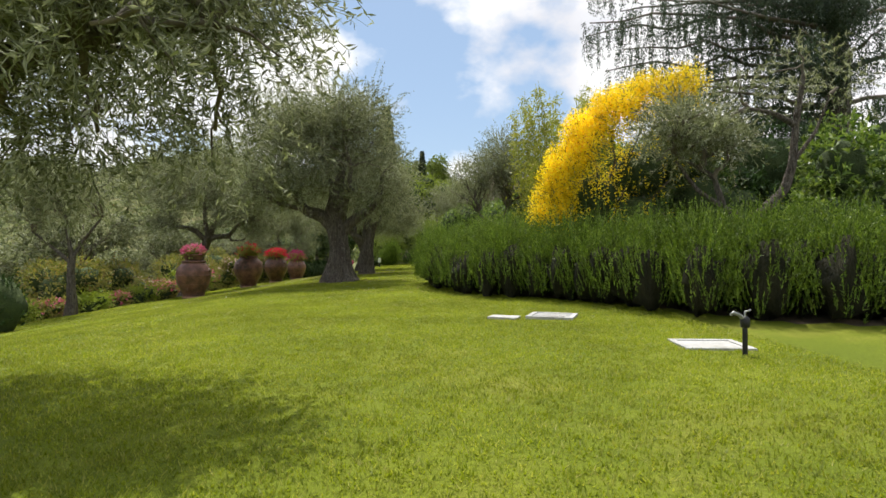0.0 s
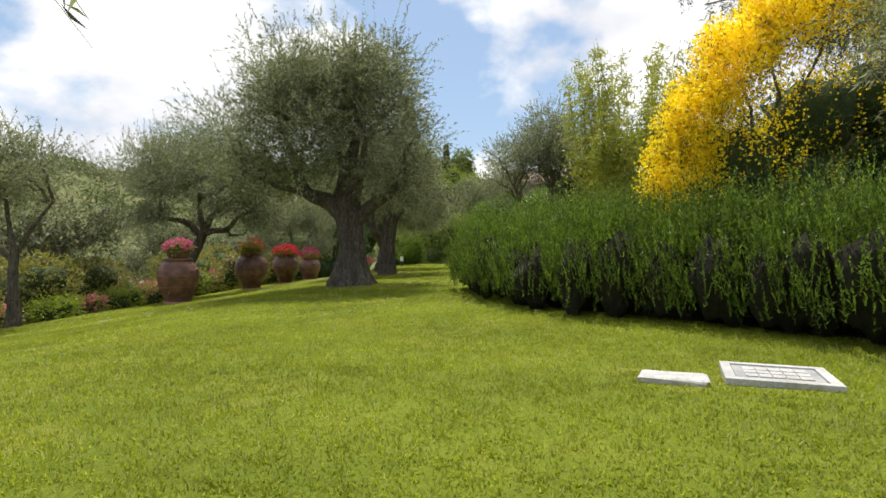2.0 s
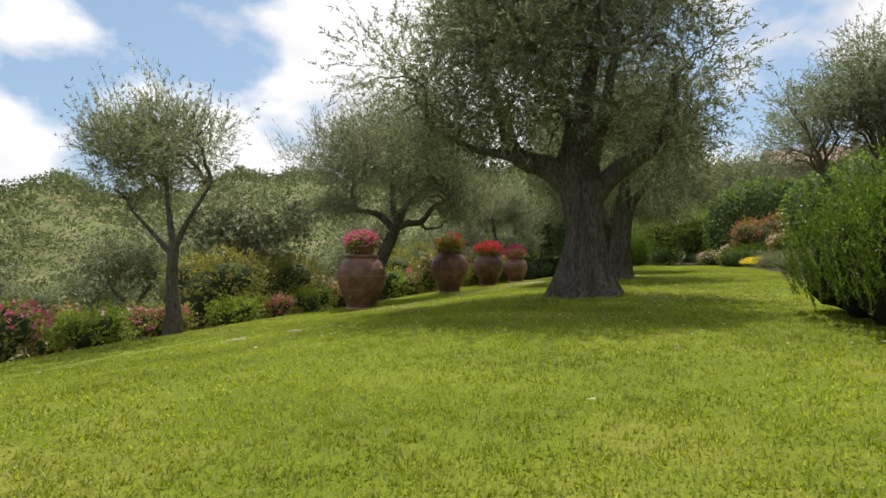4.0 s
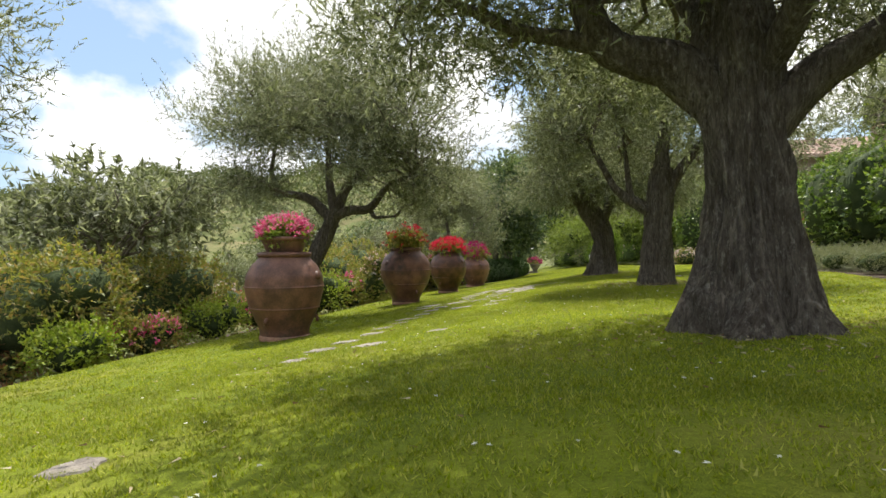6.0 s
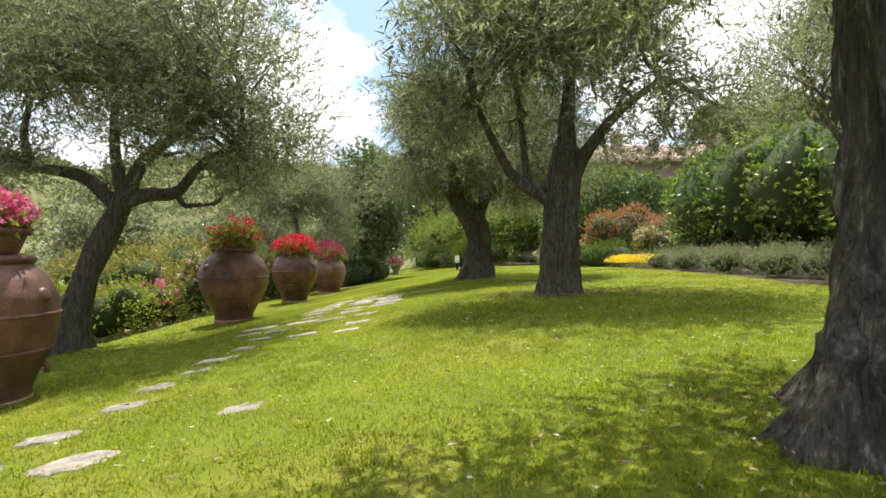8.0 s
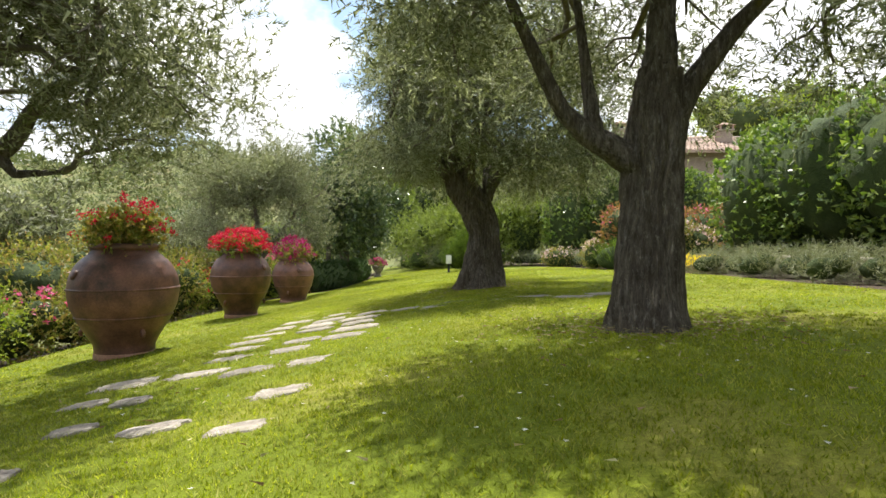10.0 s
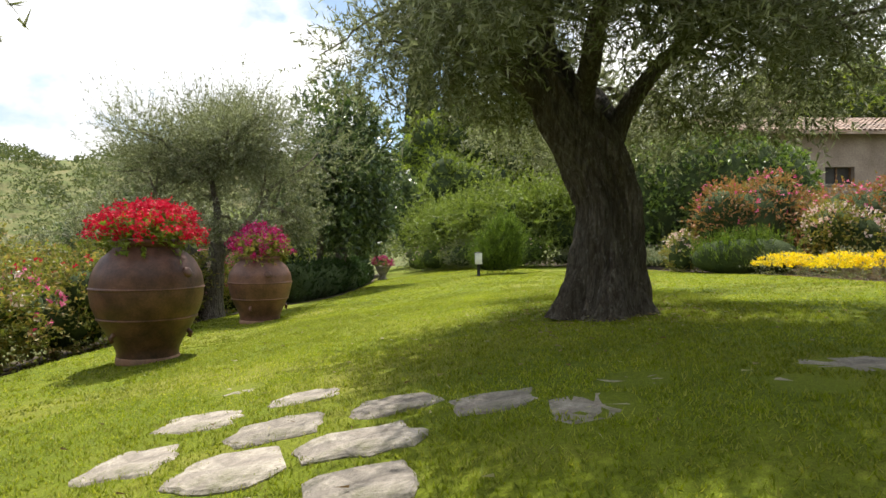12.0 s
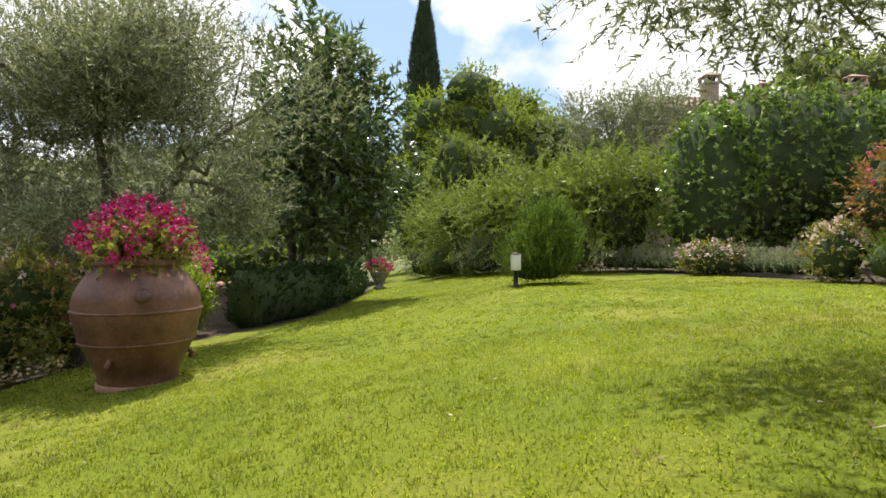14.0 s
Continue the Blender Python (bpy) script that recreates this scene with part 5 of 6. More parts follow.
tree("acacia_tree", -2.9, 51.0, "tall acacia with bright yellow-green leaves", 8.2, (0, 0, 5.4), (3.4, 2.6, 2.7), 34, 4600, "acacia", 0.14, 0.06, 1, 10, core=True, size=0.38)
tree("acacia_tree", -5.2, 57.0, "tall acacia with bright yellow-green leaves", 8.0, (0, 0, 4.8), (2.4, 2.2, 3.0), 24, 3200, "acacia", 0.15, 0.06, 1, 10, core=True)
tree("acacia_tree", 20.5, 57.5, "large bright green tree behind the house", 12, (0, 0, 8.0), (5.2, 4.5, 4.2), 34, 4200, "acacia", 0.26, 0.11, 1, 10, core=True, length=0.7)
shrub("bay_bush", 4.8, 35.0, gz1(4.8, 35.0), "rounded leafy green shrub beside the house", "shrub", [(0, 0, 0.8, 1.3, 1.0, 0.9), (1.6, 0, 0.9, 1.2, 1.0, 0.95), (3.2, -0.3, 1.0, 1.2, 1.0, 1.0)], "rose_leaf", 1800, 0.07, 0.045, ("pale", 50, 0.07), core_size=0.65)
tree("olive_tree", 1.5, 45.5, "grey-green olive tree in front of the house", 7.0, (0, 0, 4.5), (3.0, 2.0, 2.1), 26, 3400, "olive_leaf", 0.10, 0.026, 1, 12, up=0.5)
tree("olive_tree", -0.4, 33.5 + 30, "tall thin tree behind the garden", 11.5, (0, 0, 8.8), (1.3, 1.2, 2.6), 14, 900, "fern", 0.2, 0.1, 1, 9)


def cypress(x, y, h, r):
    z = gz1(x, y)
    ob = thing("cypress", x, y, z, "tall narrow dark cypress", "tree", "cypresses")
    part("trunk", tube([(0, 0, -0.2), (0, 0, h * 0.5), (0, 0, h * 0.9)], [0.22, 0.14, 0.04], 10), "bark", ob, "", True)
    t = np.linspace(0.02, 0.97, 26)
    rad = r * np.minimum(1, (t + 0.02) * 7) ** 0.5 * (1 - t) ** 0.55 * 1.15
    # dark-painted spindle, added for the shade behind the outer leaves
    part("shade_fill", lathe(np.stack([rad * 0.8, t * h], 1), 18, 0.03), "core", ob, "", True)
    n = 16000
    u = rng.uniform(0.02, 0.995, n)
    a = rng.uniform(0, 6.283, n)
    rr = np.interp(u, t, rad) * rng.uniform(0.78, 1.06, n) * (1 + 0.08 * np.sin(a * 3 + u * 14))
    P = np.stack([np.cos(a) * rr, np.sin(a) * rr, u * h], 1)
    D = np.stack([np.cos(a) * 0.3, np.sin(a) * 0.3, np.ones(n)], 1) + 0.25 * rng.normal(size=(n, 3))
    part("crown", leaves(P, D, 0.34, 0.08), "cypress", ob)


cypress(-5.85, 62.0, 16.8, 1.65)
cypress(-2.2, 68.0, 12.5, 0.8)

# ---- beds below the lawn ----
for k in range(30):
    y = 9.0 + (k // 2) * 1.62 + rng.uniform(-0.3, 0.3)
    x = float(left_edge(y)) - 0.75 - (k % 2) * 1.35 - rng.uniform(0, 0.4)
    s = rng.uniform(0.75, 1.15) * (0.95 if y < 22 else 1.4)
    kind = k % 4
    shrub("rose_bush", x, y, gz1(x, y) - 0.03, ["rose bush with pink blooms", "rose bush with pale blooms", "yellow-green leafy shrub", "rose bush with coral young leaves"][kind] + " below the lawn", "shrub",
          [(0, 0, 0.42 * s, 0.55 * s, 0.5 * s, 0.45 * s), (0.3 * s, 0.15, 0.62 * s, 0.36 * s, 0.36 * s, 0.34 * s), (-0.3 * s, -0.1, 0.56 * s, 0.38 * s, 0.36 * s, 0.32 * s)],
          ["rose_leaf", "rose_leaf", "lime_shrub", "red_leaf"][kind], 520, 0.055, 0.034, [("pink", 64, 0.065), ("pale", 50, 0.07), None, ("pink", 40, 0.06)][kind], "rose bushes", per=6, length=0.22, core_size=0.62, shell=0.5)
shrub("white_rose", -9.6, 25.9, gz1(-9.6, 25.9), "tall rose bush with white blooms beside the jars", "shrub", [(0, 0, 0.6, 0.5, 0.5, 0.6), (0.1, 0, 1.1, 0.35, 0.35, 0.45)], "rose_leaf", 700, 0.055, 0.035, ("pale", 60, 0.07), core_size=0.55)
for x, y, s in ((-11.6, 17.6, 1.5), (-12.2, 20.8, 1.5), (-12.2, 29.0, 1.9), (-11.8, 26.4, 1.6), (-11.2, 31.0, 1.5)):
    shrub("wild_shrub", x, y, gz1(x, y), "loose leafy shrub on the slope below the garden", "shrub", [(0, 0, 0.6 * s, 0.7 * s, 0.6 * s, 0.6 * s), (0.4 * s, 0, 0.9 * s, 0.45 * s, 0.45 * s, 0.4 * s), (-0.4 * s, 0.1, 0.85 * s, 0.45 * s, 0.4 * s, 0.4 * s)], "rose_leaf", 1100, 0.07, 0.04, None, "slope shrubs", per=7, length=0.26, core_size=0.65)
for x, y, s, fl in ((-10.1, 33.3, 1.5, "pink"), (-10.2, 31.9, 1.6, "pale"), (-11.2, 34.8, 1.8, "pink"), (-11.6, 33.0, 1.7, "pale"), (-10.4, 29.6, 1.5, "red"), (-10.5, 27.7, 1.4, "pale")):
    shrub("rose_bush", x, y, gz1(x, y), "tall dark rose bush with scattered blooms below the lawn", "shrub", [(0, 0, 0.42 * s, 0.6 * s, 0.5 * s, 0.45 * s), (0.3 * s, 0.1, 0.7 * s, 0.36 * s, 0.36 * s, 0.34 * s), (-0.3 * s, -0.1, 0.66 * s, 0.38 * s, 0.36 * s, 0.34 * s)], "rose_leaf", 950, 0.06, 0.036, (fl, 40, 0.06), "rose bushes", per=7, length=0.25, core_size=0.6, shell=0.5)
hedge("box_hedge", np.array([(-8.15, 10.6), (-8.6, 10.3), (-9.1, 9.9), (-9.7, 9.4)]), 0.45, 1.15, "clipped dark green box hedge at the edge of the garden", "box", 1600, 14, 0.05, 0.03, 0.6, 0.12)
hedge("box_hedge", np.array([(-8.2, 35.0), (-7.7, 36.0), (-7.4, 38.0), (-7.4, 41.0)]), 0.45, 1.05, "clipped dark box hedge along the path", "box", 2600, 14, 0.05, 0.03, 0.6, 0.1)
shrub("lime_shrub", -9.4, 34.3, gz1(-9.4, 34.3), "yellow-green leafy shrub with a few flowers", "shrub", [(0, 0, 0.5, 0.7, 0.45, 0.55), (0.4, 0.1, 0.75, 0.35, 0.35, 0.4)], "lime_shrub", 900, 0.06, 0.035, ("pale", 16, 0.05))
shrub("coral_shrub", -10.6, 37.3, gz1(-10.6, 37.3), "shrub topped with coral pink blossom", "shrub", [(0, 0, 1.1, 0.8, 0.6, 0.8)], "rose_leaf", 700, 0.06, 0.035, ("pink", 160, 0.07))
tree("hedge_tree", -11.5, 44.0, "light green rounded tree beyond the wall", 3.6, (0, 0, 1.7), (2.6, 1.6, 1.4), 18, 1700, "acacia", 0.12, 0.06, 1, 8, core=True)
tree("hedge_tree", -15.5, 41.0, "leafy green tree on the slope", 4.6, (0, 0, 2.6), (2.4, 2.0, 1.9), 18, 1700, "loquat", 0.15, 0.06, 1, 8, core=True)

wall = thing("garden_wall", -10.2, 36.2, gz1(-10.2, 36.2), "low garden wall capped with curved terracotta tiles", "wall", kind="structure")
part("masonry", block(-1.7, -0.15, -0.3, 1.7, 0.15, 0.98, 0.01), "render_wall", wall)
for k in range(17):
    a = np.linspace(0, np.pi, 7)
    prof = np.stack([np.cos(a) * 0.085, np.sin(a) * 0.06], 1)
    V = np.array([(p[0] - 1.6 + 0.2 * k, yy, 0.98 + p[1] + (0.05 if yy > 0 else 0)) for yy in (-0.22, 0.2) for p in prof])
    Fc = np.array([(i, i + 1, 8 + i, 7 + i) for i in range(6)])
    V = np.concatenate([V, V + np.array([0, 0, -0.014])])
    part("tile", (V, np.concatenate([Fc, Fc[:, ::-1] + 14])), "terracotta_pale", wall)

urn = thing("flower_urn", -6.75, 41.8, gz1(-6.75, 41.8), "pale stone urn with red flowers beside the path", "urn")
part("body", lathe(smooth_profile([(0.16, 0), (0.16, 0.05), (0.10, 0.1), (0.14, 0.2), (0.25, 0.38), (0.28, 0.5), (0.24, 0.5), (0.01, 0.46)], 24), 24), "stone", urn, "", True)
part("foot", lathe([(0.01, 0), (0.19, 0), (0.19, 0.045), (0.15, 0.06)], 24), "stone", urn, "", True)
bouquet(-6.75, 41.8, gz1(-6.75, 41.8) + 0.44, 0.38, 0.42, "magenta", "red flowers in a stone urn", 90, 200)

# ---- lamp and rosemary topiary ----
lx, ly = -3.79, 35.35
lamp = thing("garden_lamp", lx, ly, gz1(lx, ly), "white garden bollard lamp on a black post", "lamp")
part("post", lathe([(0.001, -0.05), (0.06, -0.05), (0.06, 0.02), (0.04, 0.03), (0.04, 0.28), (0.07, 0.3), (0.001, 0.3)], 20), "black", lamp, "black post", True)
part("shade", lathe([(0.001, 0.3), (0.085, 0.3), (0.09, 0.31), (0.09, 0.56), (0.085, 0.575), (0.001, 0.585)], 24), "white", lamp, "white cylinder", True)
part("cap", lathe([(0.001, 0.6), (0.08, 0.598), (0.1, 0.585), (0.1, 0.577), (0.001, 0.577)], 24), "black", lamp, "black cap", True)
ob = hedge("rosemary_topiary", np.array([(-3.55, 35.9), (-3.3, 35.85), (-3.05, 35.85)]), 0.42, 0.85, "upright rosemary bush standing alone on the lawn", "rosemary", 1000, 24, 0.055, 0.013, 0.3, 0.36, 0.55)
ob2 = hedge("rosemary_topiary", np.array([(-3.25, 36.0), (-3.05, 35.95), (-2.95, 35.95)]), 0.36, 1.3, "taller upright rosemary bush behind a garden lamp", "rosemary", 1100, 24, 0.055, 0.013, 0.2, 0.45, 0.5)

# ---- covers and tap on the lawn ----
def slab(name, x, y, w, d, h, turn, label, mat, ribs=0):
    z = gz1(x, y)
    ob = thing(name, x, y, z, label, "cover", "", "", turn)
    part("frame", join(block(-w / 2, -d / 2, -0.05, w / 2, -d / 2 + 0.05, h, 0.004), block(-w / 2, d / 2 - 0.05, -0.05, w / 2, d / 2, h, 0.004),
                       block(-w / 2, -d / 2 + 0.05, -0.05, -w / 2 + 0.05, d / 2 - 0.05, h, 0.004), block(w / 2 - 0.05, -d / 2 + 0.05, -0.05, w / 2, d / 2 - 0.05, h, 0.004)), mat, ob)
    part("plate", block(-w / 2 + 0.054, -d / 2 + 0.054, -0.05, w / 2 - 0.054, d / 2 - 0.054, h - 0.008, 0.003), "cover_grey" if ribs else mat, ob)
    for i in range(ribs):
        for j in range(3):
            u = -w / 2 + 0.1 + (i + 0.5) * (w - 0.2) / ribs
            v = -d / 2 + 0.1 + (j + 0.5) * (d - 0.2) / 3
            part("tread", block(u - 0.028, v - 0.035, h - 0.012, u + 0.028, v + 0.035, h - 0.002, 0.002), mat, ob)
    return ob


slab("inspection_cover", 1.19, 6.28, 0.5, 0.46, 0.03, -20, "pale grey ribbed inspection cover set in the lawn", "cover", 5)
slab("drain_cover", 2.02, 4.36, 0.5, 0.44, 0.02, -4, "plain pale concrete cover set in the lawn", "cover")
zz = gz1(0.66, 6.25)
V, Fc = block(-0.16, -0.1, -0.03, 0.16, 0.1, 0.025, 0.015)
V = V * (1 + 0.05 * rng.normal(size=V.shape))
flat = thing("flat_stone", 0.66, 6.25, zz, "small flat pale stone lying in the grass", "stone", "", "", -20)
part("slab", (V, Fc), "cover", flat)
sx, sy = 2.07, 3.95
tap = thing("garden_tap", sx, sy, gz1(sx, sy), "black garden standpipe with a tap", "tap")
part("post", tube([(0, 0, -0.1), (0, 0, 0.15), (0.0, 0, 0.27)], [0.018, 0.017, 0.016], 12), "black", tap, "", True)
part("collar", lathe([(0.016, 0.19), (0.03, 0.2), (0.032, 0.25), (0.02, 0.27), (0.001, 0.275)], 14), "black", tap, "", True)
part("spout", tube([(0, 0, 0.24), (-0.04, -0.01, 0.28), (-0.09, -0.02, 0.30), (-0.11, -0.02, 0.285)], [0.014, 0.013, 0.012, 0.011], 10), "metal", tap, "", True)
part("lever", tube([(0, 0, 0.27), (0.0, 0, 0.305), (0.045, 0.01, 0.315)], [0.008, 0.008, 0.007], 8), "metal", tap, "", True)

# ---- house ----
HX0, HX1, HY = 4.6, 27.0, 48.0
house = thing("stone_house", HX0, HY, gz1(HX0, HY), "low rendered country house with a tiled roof and chimneys", "house")
zb = gz1(HX0, HY)
EAVE = 5.75 - zb
openings = [(3.6, 4.5, 3.55, 4.35), (6.8, 8.0, 3.55, 4.35), (8.9, 10.3, 3.55, 4.35), (12.0, 13.2, 3.5, 4.3), (16.0, 17.2, 3.5, 4.3)]


def pierced_wall(length, low, high, thick, holes):
    """One closed wall of the given length with openings (x0, x1, z0, z1) through it."""
    xs = sorted({0.0, length} | {q for h in holes for q in h[:2]})
    zs = sorted({low, high} | {q for h in holes for q in h[2:]})
    nx, nz = len(xs) - 1, len(zs) - 1

    def solid(i, k):
        if not (0 <= i < nx and 0 <= k < nz):
            return False
        mx, mz = (xs[i] + xs[i + 1]) / 2, (zs[k] + zs[k + 1]) / 2
        return not any(h[0] < mx < h[1] and h[2] < mz < h[3] for h in holes)

    V = np.array([(a, y, c) for y in (0.0, thick) for a in xs for c in zs])

    def at(i, k, side):
        return side * (nx + 1) * (nz + 1) + i * (nz + 1) + k

    Fc = []
    for i in range(nx):
        for k in range(nz):
            if not solid(i, k):
                continue
            Fc.append((at(i, k, 0), at(i + 1, k, 0), at(i + 1, k + 1, 0), at(i, k + 1, 0)))
            Fc.append((at(i, k, 1), at(i, k + 1, 1), at(i + 1, k + 1, 1), at(i + 1, k, 1)))
            for (di, dk), (p, q) in (((-1, 0), ((i, k + 1), (i, k))), ((1, 0), ((i + 1, k), (i + 1, k + 1))), ((0, -1), ((i, k), (i + 1, k))), ((0, 1), ((i + 1, k + 1), (i, k + 1)))):
                if not solid(i + di, k + dk):
                    Fc.append((at(*q, 0), at(*p, 0), at(*p, 1), at(*q, 1)))
    return V, np.array(Fc)


part("wall", pierced_wall(HX1 - HX0, -0.6, EAVE, 0.45, openings), "render_wall", house, "grey-pink weathered render")
part("side_wall", block(0, 0.453, -0.6, 0.45, 8.0, EAVE, 0), "render_wall", house)
part("back_wall", block(0.453, 7.6, -0.6, HX1 - HX0, 8.0, EAVE, 0), "render_wall", house)
part("far_wall", block(HX1 - HX0 - 0.45, 0.453, -0.6, HX1 - HX0, 7.597, EAVE, 0), "render_wall", house)
for a, b, lo, hi in openings:
    win = new("window")
    win.parent = house
    part("pane", block(a, 0.3, lo, b, 0.33, hi, 0), "dark", win, "dark unlit glass")
    part("sill", block(a - 0.12, -0.08, lo - 0.12, b + 0.12, 0.2, lo - 0.003, 0.01), "stone", win, "pale stone sill")
    part("frame", join(block(a, 0.24, lo, a + 0.07, 0.297, hi, 0), block(b - 0.07, 0.24, lo, b, 0.297, hi, 0), block((a + b) / 2 - 0.035, 0.24, lo, (a + b) / 2 + 0.035, 0.297, hi, 0)), "wood", win, "brown wooden frame")
W = HX1 - HX0
roof = part("roof", join((np.array([(-0.5, -0.7, EAVE), (W + 0.5, -0.7, EAVE), (W + 0.5, 4.0, EAVE + 1.6), (-0.5, 4.0, EAVE + 1.6), (-0.5, -0.7, EAVE - 0.12), (W + 0.5, -0.7, EAVE - 0.12), (W + 0.5, 4.0, EAVE + 1.45), (-0.5, 4.0, EAVE + 1.45)]),
                          np.array([(0, 1, 2, 3), (7, 6, 5, 4), (0, 4, 5, 1), (3, 7, 4, 0), (1, 5, 6, 2)])),
                         (np.array([(-0.5, 4.0, EAVE + 1.6), (W + 0.5, 4.0, EAVE + 1.6), (W + 0.5, 8.7, EAVE), (-0.5, 8.7, EAVE), (-0.5, 8.7, EAVE - 0.12), (W + 0.5, 8.7, EAVE - 0.12)]), np.array([(0, 1, 2, 3), (3, 2, 5, 4)]))), "roof_tile", house, "weathered terracotta roof")
rows_geo = []
a = np.linspace(0, np.pi, 6)
n_col = int((W + 1) / 0.24)
for i in range(n_col):
    for j in range(9):
        y0 = -0.78 + j * 0.53
        z0 = EAVE + 0.01 + (y0 + 0.7) * 0.3404
        xo = -0.5 + 0.12 + 0.24 * i + rng.uniform(-0.012, 0.012)
        dz = rng.uniform(0, 0.02)
        prof = [(np.cos(q) * 0.1, np.sin(q) * 0.09) for q in a]
        V = np.array([(xo + p[0] * s, yy, zq + p[1] * s) for yy, zq, s in ((y0, z0 + 0.02 + dz, 1.0), (y0 + 0.58, z0 + 0.19 + dz, 0.85)) for p in prof])
        rows_geo.append((V, np.array([(q, q + 1, 7 + q, 6 + q) for q in range(5)])))
tagged(part("tiling", join(*rows_geo), "roof_tile", house), kind="stuff")


def chimney(x, y, z0, w, h):
    stack = new("chimney")
    stack.parent = house
    stack.location = (x - HX0, y - HY, z0)
    part("shaft", block(-w / 2, -w / 2, -0.8, w / 2, w / 2, h * 0.55, 0.02), "render_wall", stack)
    part("collar", block(-w * 0.62, -w * 0.62, h * 0.55, w * 0.62, w * 0.62, h * 0.62, 0.01), "stone", stack)
    for sx_, sy_ in ((-1, -1), (1, -1), (-1, 1), (1, 1)):
        part("pillar", block(sx_ * w * 0.5 - 0.05, sy_ * w * 0.5 - 0.05, h * 0.62, sx_ * w * 0.5 + 0.05, sy_ * w * 0.5 + 0.05, h * 0.82, 0.005), "roof_tile", stack)
    part("flue", block(-w * 0.3, -w * 0.3, h * 0.62, w * 0.3, w * 0.3, h * 0.79, 0.005), "dark", stack)
    part("cap", (np.array([(-w * 0.7, -w * 0.7, h * 0.82), (w * 0.7, -w * 0.7, h * 0.82), (w * 0.7, w * 0.7, h * 0.82), (-w * 0.7, w * 0.7, h * 0.82), (-0.02, -0.02, h), (0.02, -0.02, h), (0.02, 0.02, h), (-0.02, 0.02, h)]),
                 np.array([(0, 1, 5, 4), (1, 2, 6, 5), (2, 3, 7, 6), (3, 0, 4, 7), (3, 2, 1, 0), (4, 5, 6, 7)])), "roof_tile", stack)
    return stack


chimney(6.5, 49.8, EAVE + 0.85, 0.55, 1.3)
chimney(9.0, 50.2, EAVE + 1.0, 0.4, 0.85)
chimney(12.6, 49.8, EAVE + 0.85, 0.7, 1.2)
aer = new("aerial")
aer.parent = house
aer.location = (9.2 - HX0, 50.8 - HY, EAVE + 1.2)
part("mast", tube([(0, 0, -0.3), (0, 0, 2.2)], [0.02, 0.015], 6), "metal", aer, "", True)
for k in range(4):
    part("rod", tube([(-0.25 + 0.02 * k, 0, 1.6 + 0.15 * k), (0.25 - 0.02 * k, 0, 1.6 + 0.15 * k)], [0.01, 0.01], 5), "metal", aer, "", True)

# ---- woods on the hills ----
def far_woods():
    n = 5600
    az = rng.uniform(-35, 75, n)
    d = 45 + 300 * rng.uniform(0, 1, n) ** 0.8
    x, y = -4 - np.sin(np.radians(az)) * d, 15 + np.cos(np.radians(az)) * d
    keep = ~((x > -13) & (x < 34) & (y < 66)) & ~((x > -52) & (x < -10) & (y < 62))
    x, y, d = x[keep], y[keep], d[keep]
    n = len(x)
    r = rng.uniform(1.2, 2.6, n) * np.clip(d / 130, 0.8, 2.0)
    c = np.stack([x, y, ground_z(x, y) + r * 0.55], 1)
    per = 40
    q = rand_dirs(n * per)
    q[:, 2] = np.abs(q[:, 2])
    P = np.repeat(c, per, 0) + q * np.repeat(r, per)[:, None] * rng.uniform(0.5, 1.0, (n * per, 1))
    ln = np.repeat(r, per) * rng.uniform(0.16, 0.34, n * per)
    ob = new("far_woods", mesh_of("far_woods", *leaves(P, q + 0.7 * rng.normal(size=q.shape), ln, ln * 0.75), "woods"))
    tagged(ob, "distant wooded hillsides of mixed green trees", "woods", kind="stuff")


far_woods()

# ---- stepping stones ----
STONES = [(-6.1, y) for y in (12.3, 13.9, 14.6, 15.1, 15.7, 16.2, 16.75, 17.3, 17.8, 18.3, 18.9, 19.6, 20.2, 20.9, 21.5, 22.05, 22.55, 23.05, 23.55, 24.1, 24.75)]
STONES += [(-5.55, y) for y in (12.65, 15.66, 19.35, 20.7, 21.5, 22.03, 22.85, 23.3, 23.75, 24.3)]
STONES += [(-5.08, y) for y in (16.2, 17.2, 19.1, 19.75, 20.7, 21.9, 22.45, 22.95, 23.4, 23.85)]
STONES += [(x, 23.65 - 0.28 * (k % 2)) for k, x in enumerate((-4.62, -4.3, -4.0, -3.5, -3.1, -2.6, -2.1))] + [(-6.6, 20.9), (-6.5, 20.3)]
SHAPES = []
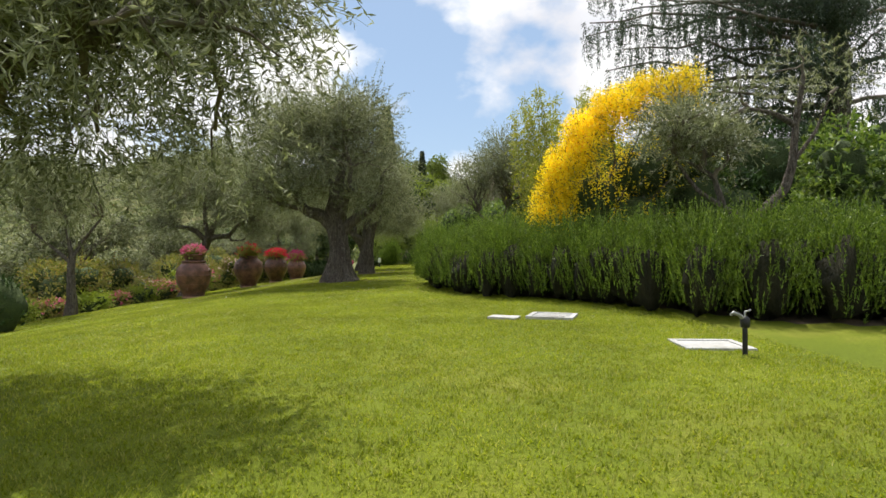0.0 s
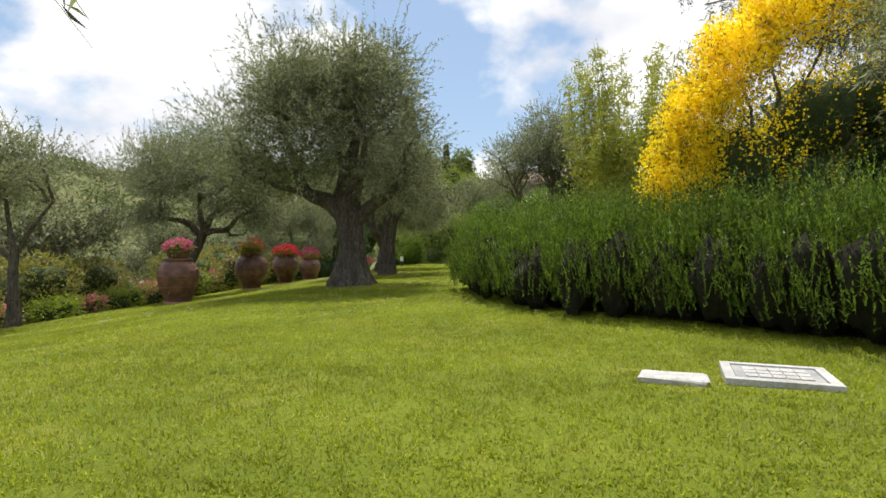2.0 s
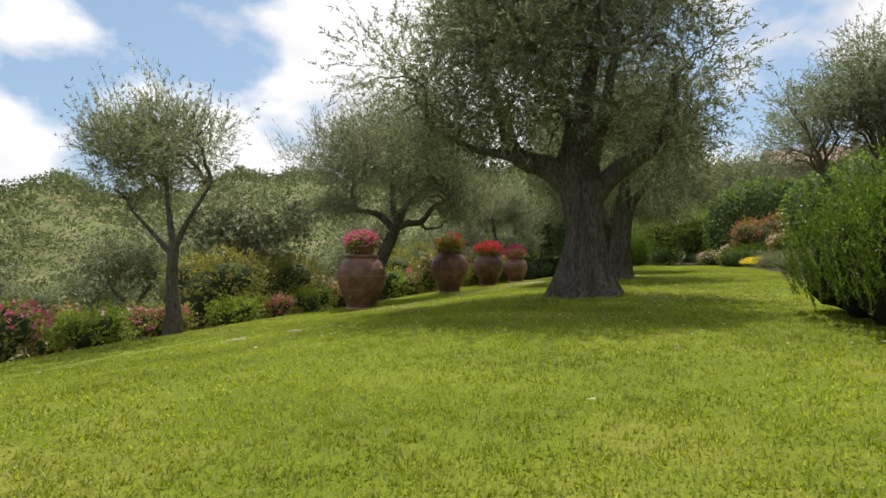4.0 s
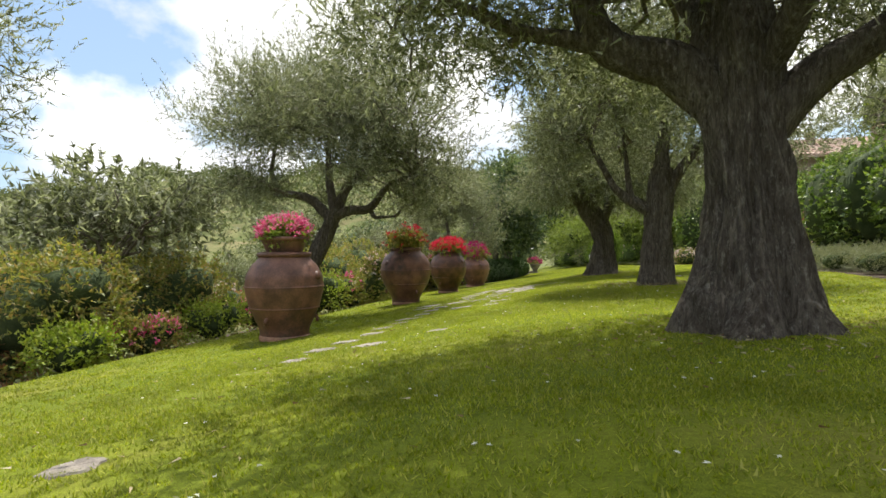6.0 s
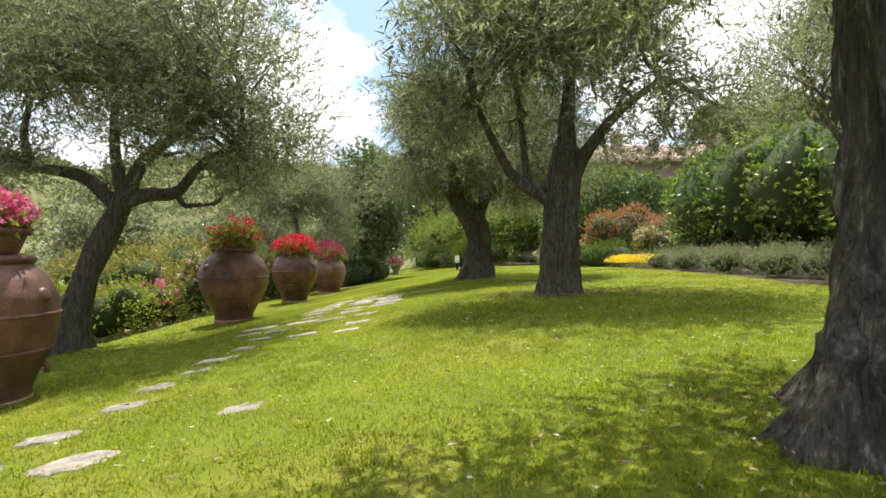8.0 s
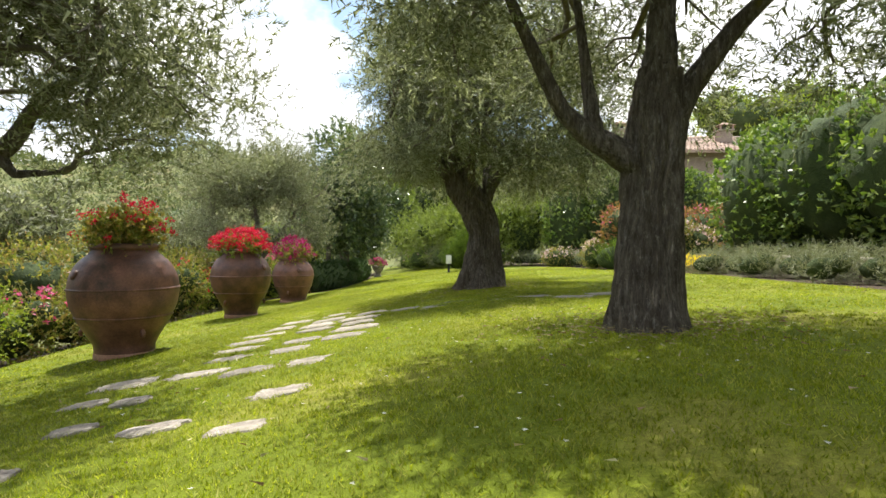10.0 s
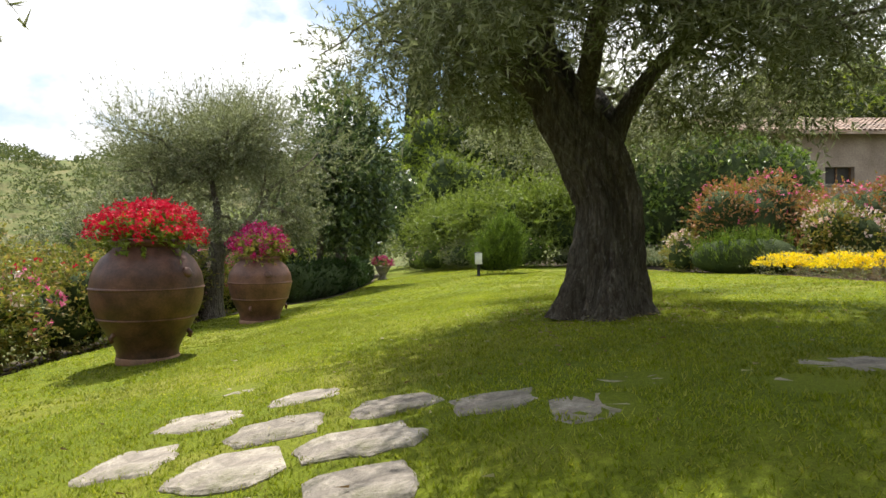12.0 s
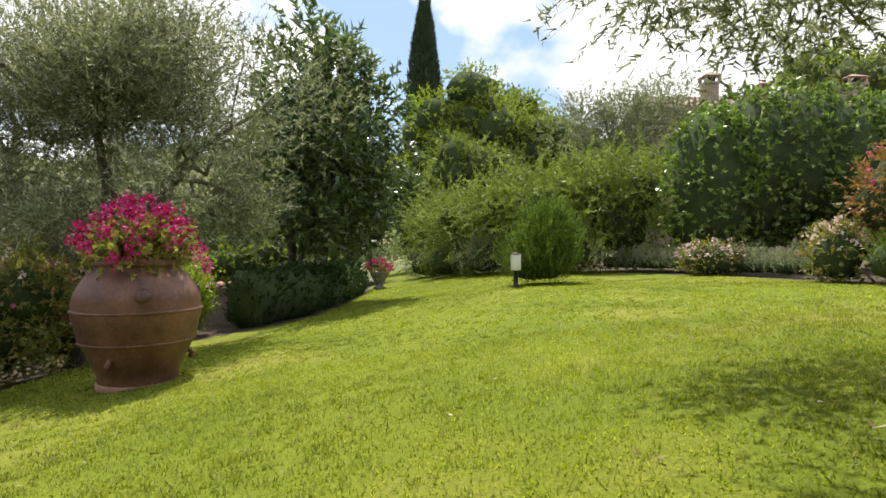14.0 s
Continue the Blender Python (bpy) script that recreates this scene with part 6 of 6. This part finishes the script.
for k, (x0, y0) in enumerate(STONES):
    x0 += rng.uniform(-0.08, 0.08)
    rx, ry = rng.uniform(0.17, 0.28), rng.uniform(0.13, 0.2)
    if y0 < 20.4:
        rx, ry = rx * 0.68, ry * 0.68
    SHAPES.append((x0, y0, rx, ry))
    n = 19
    a = np.linspace(0, 2 * np.pi, n, endpoint=False) + rng.uniform(-0.1, 0.1, n)
    rr = rng.uniform(0.82, 1.12, n) / np.maximum(np.abs(np.cos(a)), np.abs(np.sin(a))) ** 0.55
    ring = np.stack([np.cos(a) * rr * rx, np.sin(a) * rr * ry], 1)
    lv = []
    for s, h in ((1.0, -0.05), (1.0, -0.004), (0.93, 0.005), (0.5, 0.007)):
        p = ring * s
        lv.append(np.stack([p[:, 0], p[:, 1], ground_z(x0 + p[:, 0], y0 + p[:, 1]) - gz1(x0, y0) + h + (rng.normal(size=n) * 0.002 if h > 0 else 0)], 1))
    V = np.concatenate(lv + [np.array([(0, 0, 0.007)])])
    i, j = np.meshgrid(np.arange(3), np.arange(n), indexing="ij")
    j2 = (j + 1) % n
    Fc = np.stack([i * n + j, i * n + j2, (i + 1) * n + j2, (i + 1) * n + j], -1).reshape(-1, 4)
    q = np.arange(n)
    Fc = np.concatenate([Fc, np.stack([3 * n + q, 3 * n + (q + 1) % n, np.full(n, 4 * n), np.full(n, 4 * n)], -1)])
    me = mesh_of("stepping_stone", V, Fc[:-n], "stone", False)
    bm = bmesh.new()
    bm.from_mesh(me)
    bm.verts.ensure_lookup_table()
    for b in range(n):
        bm.faces.new((bm.verts[3 * n + b], bm.verts[3 * n + (b + 1) % n], bm.verts[4 * n]))
    bm.normal_update()
    bm.to_mesh(me)
    bm.free()
    ob = new("stepping_stone", me)
    ob.matrix_world = pose(x0, y0, gz1(x0, y0))
    tagged(ob, "irregular pale flagstone sunk flush in the grass", "stepping stone", "stepping stones")


# ---- grass and litter ----
def clear_of_stones(x, y):
    ok = np.ones(len(x), bool)
    wob = 0.8 + 0.16 * np.sin(x * 23 + 1.3 * y) * np.sin(y * 27 - x * 3)
    for x0, y0, rx, ry in SHAPES:
        ok &= ((x - x0) / (rx * wob)) ** 2 + ((y - y0) / (ry * wob)) ** 2 > 1.0
    for x0, y0, rx, ry in ((1.19, 6.28, 0.27, 0.26), (2.02, 4.36, 0.26, 0.23), (0.66, 6.25, 0.17, 0.11), (-2.64, 14.95, 0.4, 0.4), (-2.69, 20.67, 0.28, 0.28), (-3.47, 25.91, 0.34, 0.34)):
        ok &= ((x - x0) / rx) ** 2 + ((y - y0) / ry) ** 2 > 1.0
    return ok


def grass(n, x0, x1, y0, y1, hgt, wid):
    """Blades in tufts: each tuft leans and stands its own way."""
    m = n // 9
    tx, ty = rng.uniform(x0, x1, m), rng.uniform(y0, y1, m)
    k = rng.integers(0, m, n)
    x, y = tx[k] + rng.normal(size=n) * 0.03, ty[k] + rng.normal(size=n) * 0.03
    tall = rng.uniform(0.7, 1.2, m)[k]
    ok = (x > left_edge(y)) & (x < right_edge(y)) & clear_of_stones(x, y)
    x, y, tall = x[ok], y[ok], tall[ok]
    n = len(x)
    b = np.stack([x, y, ground_z(x, y) + 0.012 * np.sin(x * 1.7 + y * 0.6) * np.sin(y * 1.1 - x * 0.3) - 0.004], 1)
    a = rng.uniform(0, 6.283, n)
    s = np.stack([np.cos(a), np.sin(a), 0 * a], 1) * (wid * rng.uniform(0.6, 1.4, n))[:, None]
    lean = np.stack([-np.sin(a), np.cos(a), 0 * a], 1) * (hgt * tall * rng.uniform(0.2, 1.1, n))[:, None]
    tip = b + lean + np.stack([rng.normal(size=n) * hgt * 0.25, rng.normal(size=n) * hgt * 0.25, hgt * tall * rng.uniform(0.6, 1.1, n)], 1)
    V = np.stack([b - s, b + s, tip], 1).reshape(-1, 3)
    return V, np.arange(3 * n).reshape(n, 3)


for i, (n, x0, x1, y0, y1, h, w) in enumerate(((300000, -3.4, 2.6, 1.0, 9.5, 0.024, 0.0036), (90000, -6.8, 0.6, 9.5, 13.5, 0.024, 0.0046), (90000, -6.8, -3.4, 1.0, 9.5, 0.024, 0.005), (420000, -7.2, -2.0, 13.0, 30.0, 0.024, 0.0036),
                                               (90000, -9.6, -7.2, 8, 33, 0.024, 0.007), (80000, -2.0, 1.2, 13.5, 36, 0.024, 0.007), (70000, -7.4, -2.0, 30, 42, 0.024, 0.008))):
    V, Fc = grass(n, x0, x1, y0, y1, h, w)
    tagged(new("grass_blades", mesh_of("grass_blades", V, Fc, "grass")), "short mown green grass blades of the lawn", "grass", kind="stuff")


def litter(n, x0, x1, y0, y1, spread_at=None):
    if spread_at:
        a, r = rng.uniform(0, 6.283, n), np.abs(rng.normal(size=n)) * spread_at[2] + 0.2
        x, y = spread_at[0] + np.cos(a) * r, spread_at[1] + np.sin(a) * r
    else:
        x, y = rng.uniform(x0, x1, n), rng.uniform(y0, y1, n)
    P = np.stack([x, y, ground_z(x, y) + rng.uniform(0.012, 0.04, n)], 1)
    D = rng.normal(size=(n, 3)) * np.array([1, 1, 0.15])
    return leaves(P, D, 0.042 * rng.uniform(0.6, 1.2, n), 0.011)


M["litter"] = leaf("dry_leaf", [(0.16, 0.09, 0.05), (0.26, 0.18, 0.10), (0.36, 0.30, 0.18), (0.30, 0.30, 0.14)], 0.1)
tagged(new("fallen_leaves", mesh_of("fallen_leaves", *join(litter(900, 0, 0, 0, 0, (-2.69, 20.67, 0.5)), litter(500, 0, 0, 0, 0, (-3.47, 25.91, 0.6)), litter(500, 0, 0, 0, 0, (-2.64, 14.95, 0.7)),
                                                           litter(1100, -7, 1, 9, 30)), "litter")), "dry fallen olive leaves scattered on the grass", "leaves", kind="stuff")


def daisies(n):
    x, y = rng.uniform(-6.5, -1.2, n), rng.uniform(11, 22, n)
    c = np.stack([x, y, ground_z(x, y) + 0.026], 1)
    P = np.repeat(c, 7, 0)
    D = rng.normal(size=(n * 7, 3)) * np.array([1, 1, 0.15])
    return leaves(P, D, 0.012, 0.006)


tagged(new("daisies", mesh_of("daisies", *daisies(260), "petal_white")), "tiny white daisies scattered in the grass", "flowers", kind="stuff")
